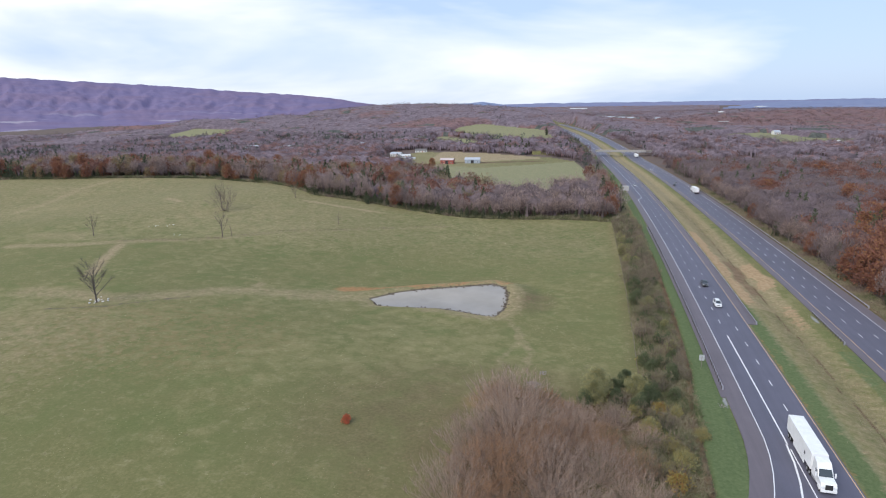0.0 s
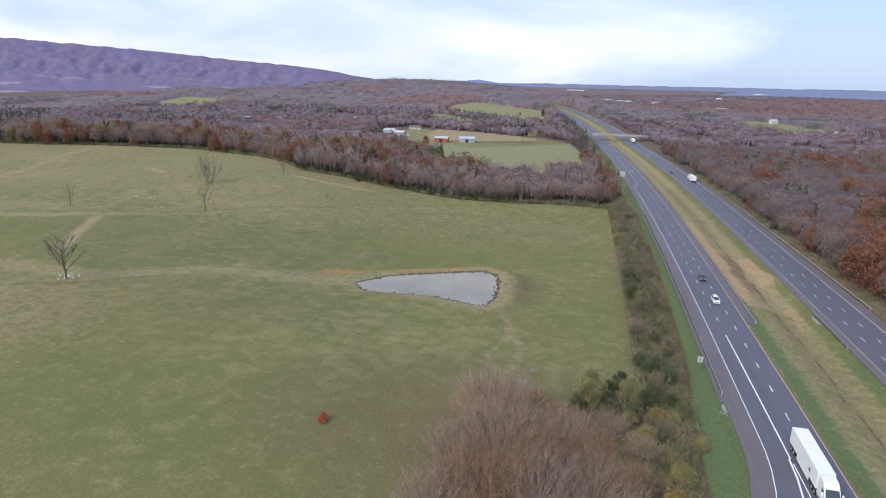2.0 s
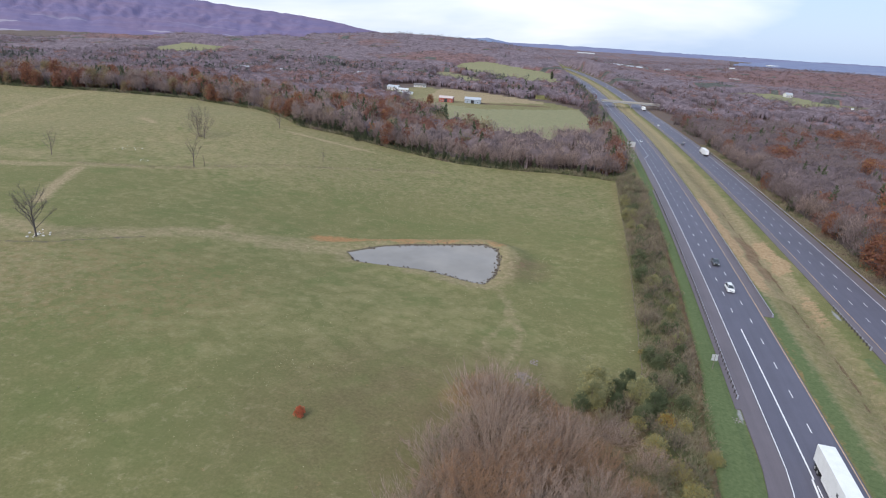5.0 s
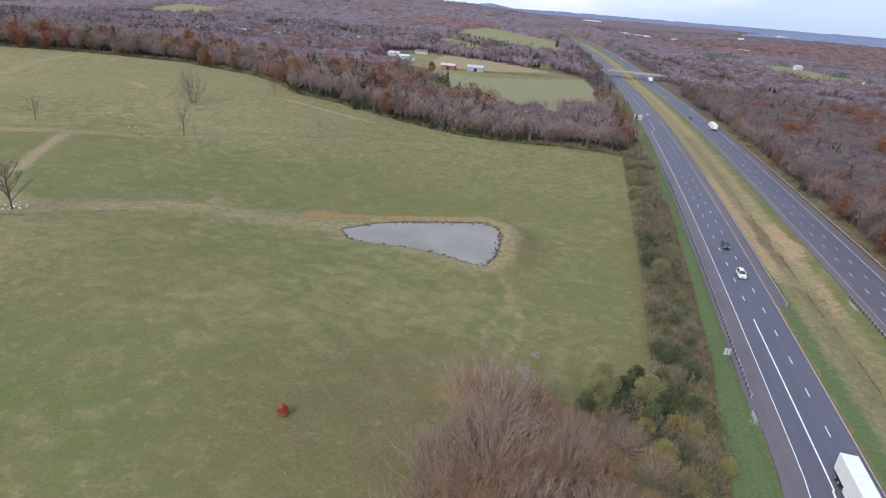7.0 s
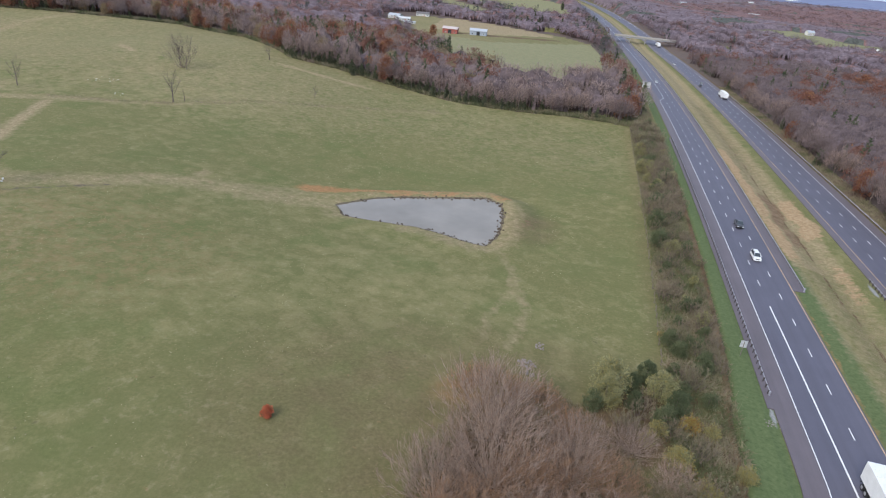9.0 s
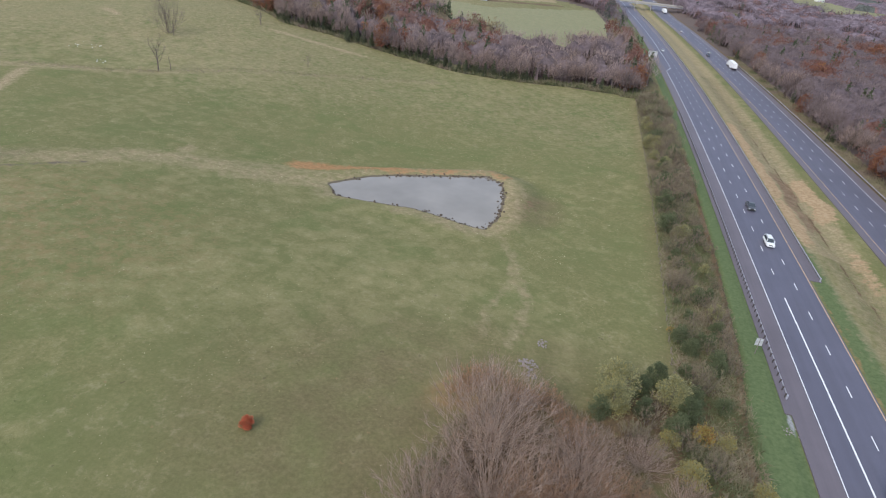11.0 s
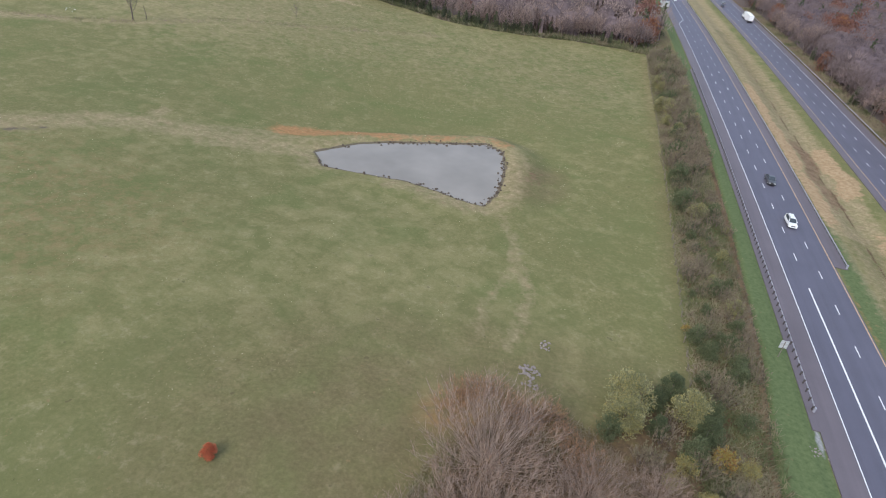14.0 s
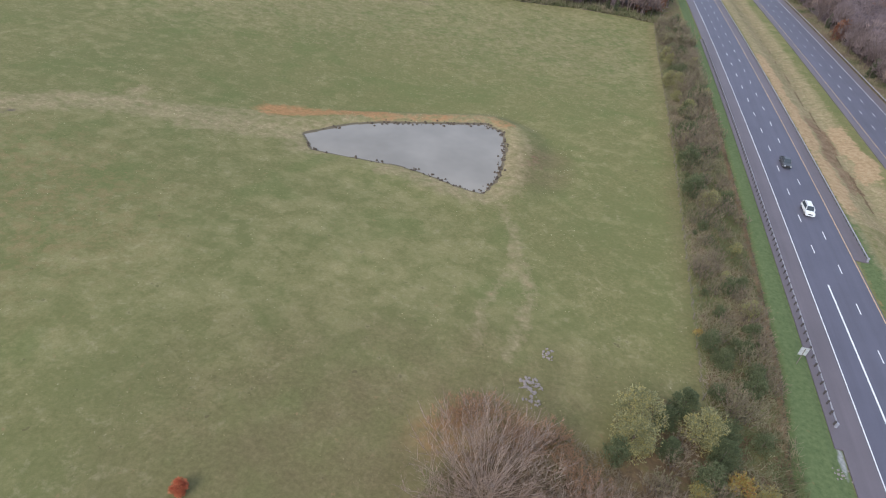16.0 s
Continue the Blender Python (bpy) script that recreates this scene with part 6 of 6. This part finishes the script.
def wheel(parent, x, y, r, w, rim_m=None):
    b = bmesh.new()
    bmesh.ops.create_cone(b, cap_ends=True, segments=18, radius1=r, radius2=r, depth=w)
    es = [e for e in b.edges if abs(e.verts[0].co.z - e.verts[1].co.z) < 1e-4]
    bmesh.ops.bevel(b, geom=es, offset=r * 0.12, segments=2, affect="EDGES")
    bmesh.ops.rotate(b, matrix=Matrix.Rotation(math.pi / 2, 3, "Y"), verts=b.verts)
    bmesh.ops.translate(b, vec=(x, y, r), verts=b.verts)
    t = part("wheel", b, M_tyre, parent)
    c = bmesh.new()
    bmesh.ops.create_cone(c, cap_ends=True, segments=14, radius1=r * 0.6, radius2=r * 0.5, depth=0.05)
    sx = 1 if x > 0 else -1
    bmesh.ops.rotate(c, matrix=Matrix.Rotation(sx * math.pi / 2, 3, "Y"), verts=c.verts)
    bmesh.ops.translate(c, vec=(x + sx * (w / 2 + 0.01), y, r), verts=c.verts)
    part("rim", c, rim_m or M_rim, t)
    return t


def extrude_profile(pts, half, taper=0.0, top=1.0, bevel=0.05):
    """A solid from a side outline of (y, z) points, narrowed towards the top."""
    b = bmesh.new()
    zs = [p[1] for p in pts]
    lo, hi = min(zs), max(zs)

    def hw(z):
        return half - taper * (z - lo) / (hi - lo + 1e-6)

    A = [b.verts.new((-hw(z), y, z)) for y, z in pts]
    B = [b.verts.new((hw(z), y, z)) for y, z in pts]
    b.faces.new(A)
    b.faces.new(B[::-1])
    n = len(pts)
    for i in range(n):
        j = (i + 1) % n
        b.faces.new((A[j], A[i], B[i], B[j]))
    bmesh.ops.recalc_face_normals(b, faces=b.faces[:])
    if bevel:
        bmesh.ops.bevel(b, geom=b.edges[:], offset=bevel, segments=2, profile=0.6, affect="EDGES")
    return b


def car(name, kind, paint_m, label, category="car"):
    """A car at the origin, its nose towards -y."""
    c = tagged(empty(name), label, category, "traffic on the highway")
    L, W, H = dict(suv=(4.9, 1.95, 1.8), pickup=(5.4, 1.95, 1.85), sedan=(4.7, 1.82, 1.45))[kind]
    l, w = L / 2, W / 2
    belt = H * 0.6
    if kind == "pickup":
        body = [(-l, 0.42), (-l, belt * 0.86), (-l + 0.15, belt * 0.95), (-l + 1.35, belt), (l, belt), (l, 0.45)]
        cab = [(-l + 1.25, belt - 0.02), (-l + 1.95, H), (0.55, H), (0.85, belt - 0.02)]
    elif kind == "suv":
        body = [(-l, 0.40), (-l, belt * 0.82), (-l + 0.12, belt * 0.92), (-l + 1.2, belt), (l - 0.05, belt), (l, 0.45)]
        cab = [(-l + 1.1, belt - 0.02), (-l + 1.85, H), (l - 0.45, H - 0.05), (l - 0.1, belt - 0.02)]
    else:
        body = [(-l, 0.35), (-l, belt * 0.78), (-l + 0.15, belt * 0.9), (-l + 1.25, belt), (l - 0.5, belt), (l, belt * 0.92), (l, 0.4)]
        cab = [(-l + 1.2, belt - 0.02), (-l + 2.0, H), (l - 1.5, H), (l - 0.65, belt - 0.02)]
    part("body", extrude_profile(body, w, 0.06, bevel=0.07), paint_m, c)
    part("cabin_glass", extrude_profile(cab, w - 0.09, 0.2, bevel=0.03), M_glass, c, "dark tinted windows")
    ys = [p[0] for p in cab]
    part("roof", box(-w + 0.27, cab[1][0] + 0.02, H - 0.06, w - 0.27, cab[2][0] - 0.02, H + 0.035, 0.04), paint_m, c)
    for sx in (-1, 1):
        for (y0, y1) in ((cab[0][0], cab[1][0]), (cab[3][0], cab[2][0])):
            pb = Build()
            pb.add(*prism((sx * (w - 0.1), y0, belt), (sx * (w - 0.29), y1, H - 0.02), 0.06, 0.06, 4))
            big_mesh("pillar", *pb.arrays(), paint_m, parent=c)
        part("mirror", box(sx * (w + 0.1) - 0.1, -l + 1.62, belt, sx * (w + 0.1) + 0.1, -l + 1.78, belt + 0.2, 0.03), paint_m, c)
        part("headlight", box(sx * (w - 0.3) - 0.22, -l - 0.03, belt * 0.62, sx * (w - 0.3) + 0.22, -l + 0.12, belt * 0.78, 0.03), M_lamp, c)
        part("tail_light", box(sx * (w - 0.16) - 0.1, l - 0.08, belt * 0.62, sx * (w - 0.16) + 0.1, l + 0.03, belt * 0.95, 0.02), M_redlamp, c)
        for wy in (-l + 0.95, l - 1.0):
            wheel(c, sx * (w - 0.12), wy, 0.36, 0.24)
    part("grille", box(-0.45, -l - 0.035, belt * 0.55, 0.45, -l + 0.05, belt * 0.76, 0.02), M_black, c)
    part("bumper", box(-w + 0.05, -l - 0.09, 0.36, w - 0.05, -l + 0.1, 0.55, 0.05), paint_m if kind != "pickup" else M_black, c)
    part("bumper", box(-w + 0.05, l - 0.1, 0.38, w - 0.05, l + 0.09, 0.57, 0.05), paint_m if kind != "pickup" else M_black, c)
    if kind == "pickup":
        part("cargo_bed", box(-w + 0.14, 1.0, belt - 0.3, w - 0.14, l - 0.1, belt + 0.012), M_black, c, "black bed liner")
    if kind == "suv":
        for sx in (-1, 1):
            part("roof_rail", box(sx * 0.62 - 0.03, -0.4, H + 0.03, sx * 0.62 + 0.03, l - 0.7, H + 0.09, 0.01), M_black, c)
    return c


def semi(name, label, nose_out=True):
    """An articulated lorry, its nose towards -y; the trailer's tail lies at +y."""
    t = tagged(empty(name), label, "truck", "traffic on the highway")
    # tractor
    cab = [(-9.6, 0.75), (-9.7, 1.35), (-9.45, 1.85), (-7.9, 2.05), (-7.15, 3.15), (-6.4, 3.85), (-4.9, 4.0), (-4.75, 0.9)]
    part("cab", extrude_profile(cab, 1.22, 0.14, bevel=0.1), M_carwhite, t)
    part("windscreen", extrude_profile([(-7.98, 2.12), (-7.25, 3.08), (-7.17, 3.02), (-7.88, 2.08)], 1.02, 0.08, bevel=0), M_glass, t, "dark raked windscreen")
    part("grille", box(-0.55, -9.78, 0.85, 0.55, -9.6, 1.65, 0.04), M_black, t)
    part("bumper", box(-1.2, -9.85, 0.42, 1.2, -9.45, 0.85, 0.08), M_carwhite, t)
    for sx in (-1, 1):
        part("headlight", box(sx * 0.92 - 0.2, -9.75, 1.05, sx * 0.92 + 0.2, -9.5, 1.4, 0.05), M_lamp, t)
        part("side_window", box(sx * 1.13 - 0.03, -7.3, 2.1, sx * 1.13 + 0.03, -6.4, 2.8, 0.01), M_glass, t)
        m = part("mirror", box(sx * 1.45 - 0.12, -7.7, 1.9, sx * 1.45 + 0.12, -7.55, 2.7, 0.03), M_carwhite, t)
        part("fender", extrude_profile([(-9.4, 0.6), (-9.3, 1.15), (-8.9, 1.35), (-8.4, 1.15), (-8.2, 0.6)], 0.22, 0, bevel=0.03), M_carwhite, t).location = (sx * 1.08, 0, 0)
        part("fuel_tank", box(sx * 0.95 - 0.28, -6.6, 0.45, sx * 0.95 + 0.28, -5.0, 1.05, 0.15), M_rim, t)
        for wy in (-8.8, -4.2, -2.95):
            wheel(t, sx * 1.02, wy, 0.5, 0.32 if wy < -8 else 0.5)
        for wy in (7.0, 8.25):
            wheel(t, sx * 1.02, wy, 0.5, 0.5)
        part("side_skirt", box(sx * 1.26 - 0.02, -1.2, 0.4, sx * 1.26 + 0.02, 5.2, 1.15, 0.01), M_trailer, t)
        part("tail_light", box(sx * 1.0 - 0.12, 9.56, 1.05, sx * 1.0 + 0.12, 9.64, 1.2, 0.01), M_redlamp, t)
    part("chassis", box(-0.5, -8.8, 0.62, 0.5, -2.2, 0.95, 0.03), M_black, t)
    part("trailer", box(-1.29, -6.6 + 2.2, 1.2, 1.29, 9.6, 4.1, 0.05), M_trailer, t, "plain white box trailer")
    for i in range(9):
        part("roof_rib", box(-1.25, -4.1 + i * 1.52, 4.1, 1.25, -4.02 + i * 1.52, 4.118), M_trailer, t)
    part("trailer_frame", box(-0.6, -4.0, 0.95, 0.6, 9.4, 1.2, 0.02), M_black, t)
    part("rear_door", box(-1.2, 9.6, 1.25, 1.2, 9.64, 4.0, 0.01), M_trailer, t)
    part("logo_panel", box(-1.305, 4.6 - 6, 2.1, -1.294, 5.3 - 6, 2.7), M_cardark, t, "small dark marking")
    part("underride_bar", box(-1.1, 9.4, 0.5, 1.1, 9.5, 0.62, 0.02), M_black, t)
    return t


def on_road(ob, u, y, away=False, size=1.0):
    """Sets a vehicle on its lane, nose towards -y, or turned away."""
    tilt = math.degrees(math.atan((float(road_z(y + 2)) - float(road_z(y - 2))) / 4))
    head = math.degrees(math.atan((float(road_x(y - 2)) - float(road_x(y + 2))) / 4))
    ob.matrix_basis = pose(float(road_x(y)) + u, y, float(road_z(y)) + 0.015, tilt, 0, head) @ pose(0, 0, 0, 0, 0, 180 if away else 0)
    return ob


lorry = semi("semi_truck", "white articulated lorry with plain white box trailer")
on_road(lorry, 5.7, 0.5)
far_lorry = copy_thing(lorry, Matrix())
on_road(far_lorry, 44.6, 372, True)
on_road(copy_thing(lorry, Matrix()), 43.5, 690, True)
on_road(car("pickup_truck", "pickup", M_cardark, "dark charcoal pickup truck on the highway"), 5.7, 116)
on_road(car("sport_utility_car", "suv", M_carwhite, "white sport utility car with dark windows"), 5.8, 92)
sedan = on_road(car("sedan", "sedan", M_carwhite, "white sedan far along the highway"), 5.5, 404)
on_road(car("sedan", "sedan", M_carsilver, "silver sedan driving away on the highway"), 40.2, 425, True)
on_road(car("sedan", "sedan", M_cardark, "dark sedan driving away on the highway"), 36.8, 410, True)
on_road(copy_thing(sedan, Matrix()), 36.5, 535, True)
on_road(copy_thing(sedan, Matrix()), 9.0, 960)
on_road(copy_thing(sedan, Matrix()), 40.0, 1010, True)

# ---- stones, the red bush and the pond rim ----
M_stone = worn("pale_grey_stone", (0.25, 0.215, 0.205), 0.3, 1.5, 12, 0.9, bump=0.5)
M_whitestone = worn("bleached_limestone", (0.62, 0.60, 0.56), 0.15, 1.5, 12, 0.9, bump=0.5)
M_clod = worn("dark_mud_clods", (0.085, 0.065, 0.05), 0.3, 2, 12, 0.95, bump=0.5)


def stone_mesh(seed, material, flat=0.6):
    b = bmesh.new()
    bmesh.ops.create_icosphere(b, subdivisions=1, radius=0.5)
    rng = np.random.default_rng(seed)
    for v in b.verts:
        v.co *= rng.uniform(0.72, 1.2)
        v.co.z *= flat
    me = bpy.data.meshes.new("stone")
    b.to_mesh(me)
    b.free()
    me.materials.append(material)
    return me


STONES = [stone_mesh(700 + i, M_stone) for i in range(5)]
WHITE_STONES = [stone_mesh(710 + i, M_whitestone) for i in range(4)]
rngs = np.random.default_rng(33)


def stone_pile(x, y, count, rad, label, meshes, size):
    h = tagged(empty("stone_pile", x, y, float(land(x, y))), label, "stones", "stone piles on pasture")
    for i in range(count):
        a, r = rngs.uniform(0, 6.28), rad * rngs.random() ** 0.7
        s = rngs.uniform(*size)
        o = new("stone", meshes[int(rngs.integers(len(meshes)))])
        o.parent = h
        px, py = r * math.cos(a), r * math.sin(a)
        o.matrix_basis = pose(px, py, float(land(x + px, y + py)) - float(land(x, y)) + 0.12 * s, rngs.uniform(-15, 15), rngs.uniform(-15, 15), rngs.uniform(0, 360)) @ Matrix.Diagonal((s, s * rngs.uniform(0.6, 1), s, 1))


stone_pile(-42.9, 26.6, 22, 1.3, "small heap of pale grey field stones", STONES, (0.2, 0.6))
stone_pile(-44.5, 19.4, 60, 1.7, "heap of pale grey field stones by russet trees", STONES, (0.2, 0.7))
stone_pile(-44.0, 16.6, 20, 1.2, "few grey field stones in brown grass", STONES, (0.2, 0.6))
stone_pile(-183.5, 39.5, 16, 4.0, "bleached white stones beside a lone tree", WHITE_STONES, (0.4, 1.1))
stone_pile(-252, 152, 14, 7.0, "scattered white stones on rough hillside grass", WHITE_STONES, (0.3, 0.7))
stone_pile(-232, 138, 5, 5.0, "few white stones on rough grass", WHITE_STONES, (0.3, 0.8))
stone_pile(-4.4, 19.5, 14, 1.6, "loose grey stones where the guard rail ends", STONES, (0.2, 0.45))

redb = tagged(tree_thing("red_bush", leafy_tree(720, 1.7, 2.1, 4200, 0.10, 0, 0.10), M_leaf, (0.93, 1.0), 99, "foliage"), "small round brick-red bush alone on green pasture", "bush")
set_down(redb, -77.2, -9.9)

# hoof-trodden clods and stones round the water's edge
cb = Build()
rim = []
for (ax, ay), (bx, by) in zip(POND, POND[1:] + POND[:1]):
    n = int(math.hypot(bx - ax, by - ay) / 0.55)
    rim += [(ax + (bx - ax) * i / n, ay + (by - ay) * i / n) for i in range(n)]
for i, (x, y) in enumerate(rim):
    if rngs.random() < (0.75 if (y > 95 or x > -80) else 0.3):
        for k in range(int(rngs.integers(1, 3))):
            px, py = x + rngs.normal() * 0.5, y + rngs.normal() * 0.5
            s = rngs.uniform(0.18, 0.42)
            ring = np.array([[math.cos(a), math.sin(a), 0] for a in np.arange(5) * 1.2566]) * s * rngs.uniform(0.7, 1.2, (5, 1))
            v = np.concatenate([ring + (px, py, max(float(land(px, py)), POND_Z) - 0.08), ring * 0.6 + (px, py, max(float(land(px, py)), POND_Z) + s * 0.7)])
            tt = [(j, (j + 1) % 5, 5 + (j + 1) % 5) for j in range(5)] + [(j, 5 + (j + 1) % 5, 5 + j) for j in range(5)] + [(5, 6, 7), (5, 7, 8), (5, 8, 9)]
            cb.add(v, tt)
clods = big_mesh("mud_clods", *cb.arrays(), M_clod)
tagged(clods, "dark trodden mud clods round the pond edge", "mud", kind="stuff")
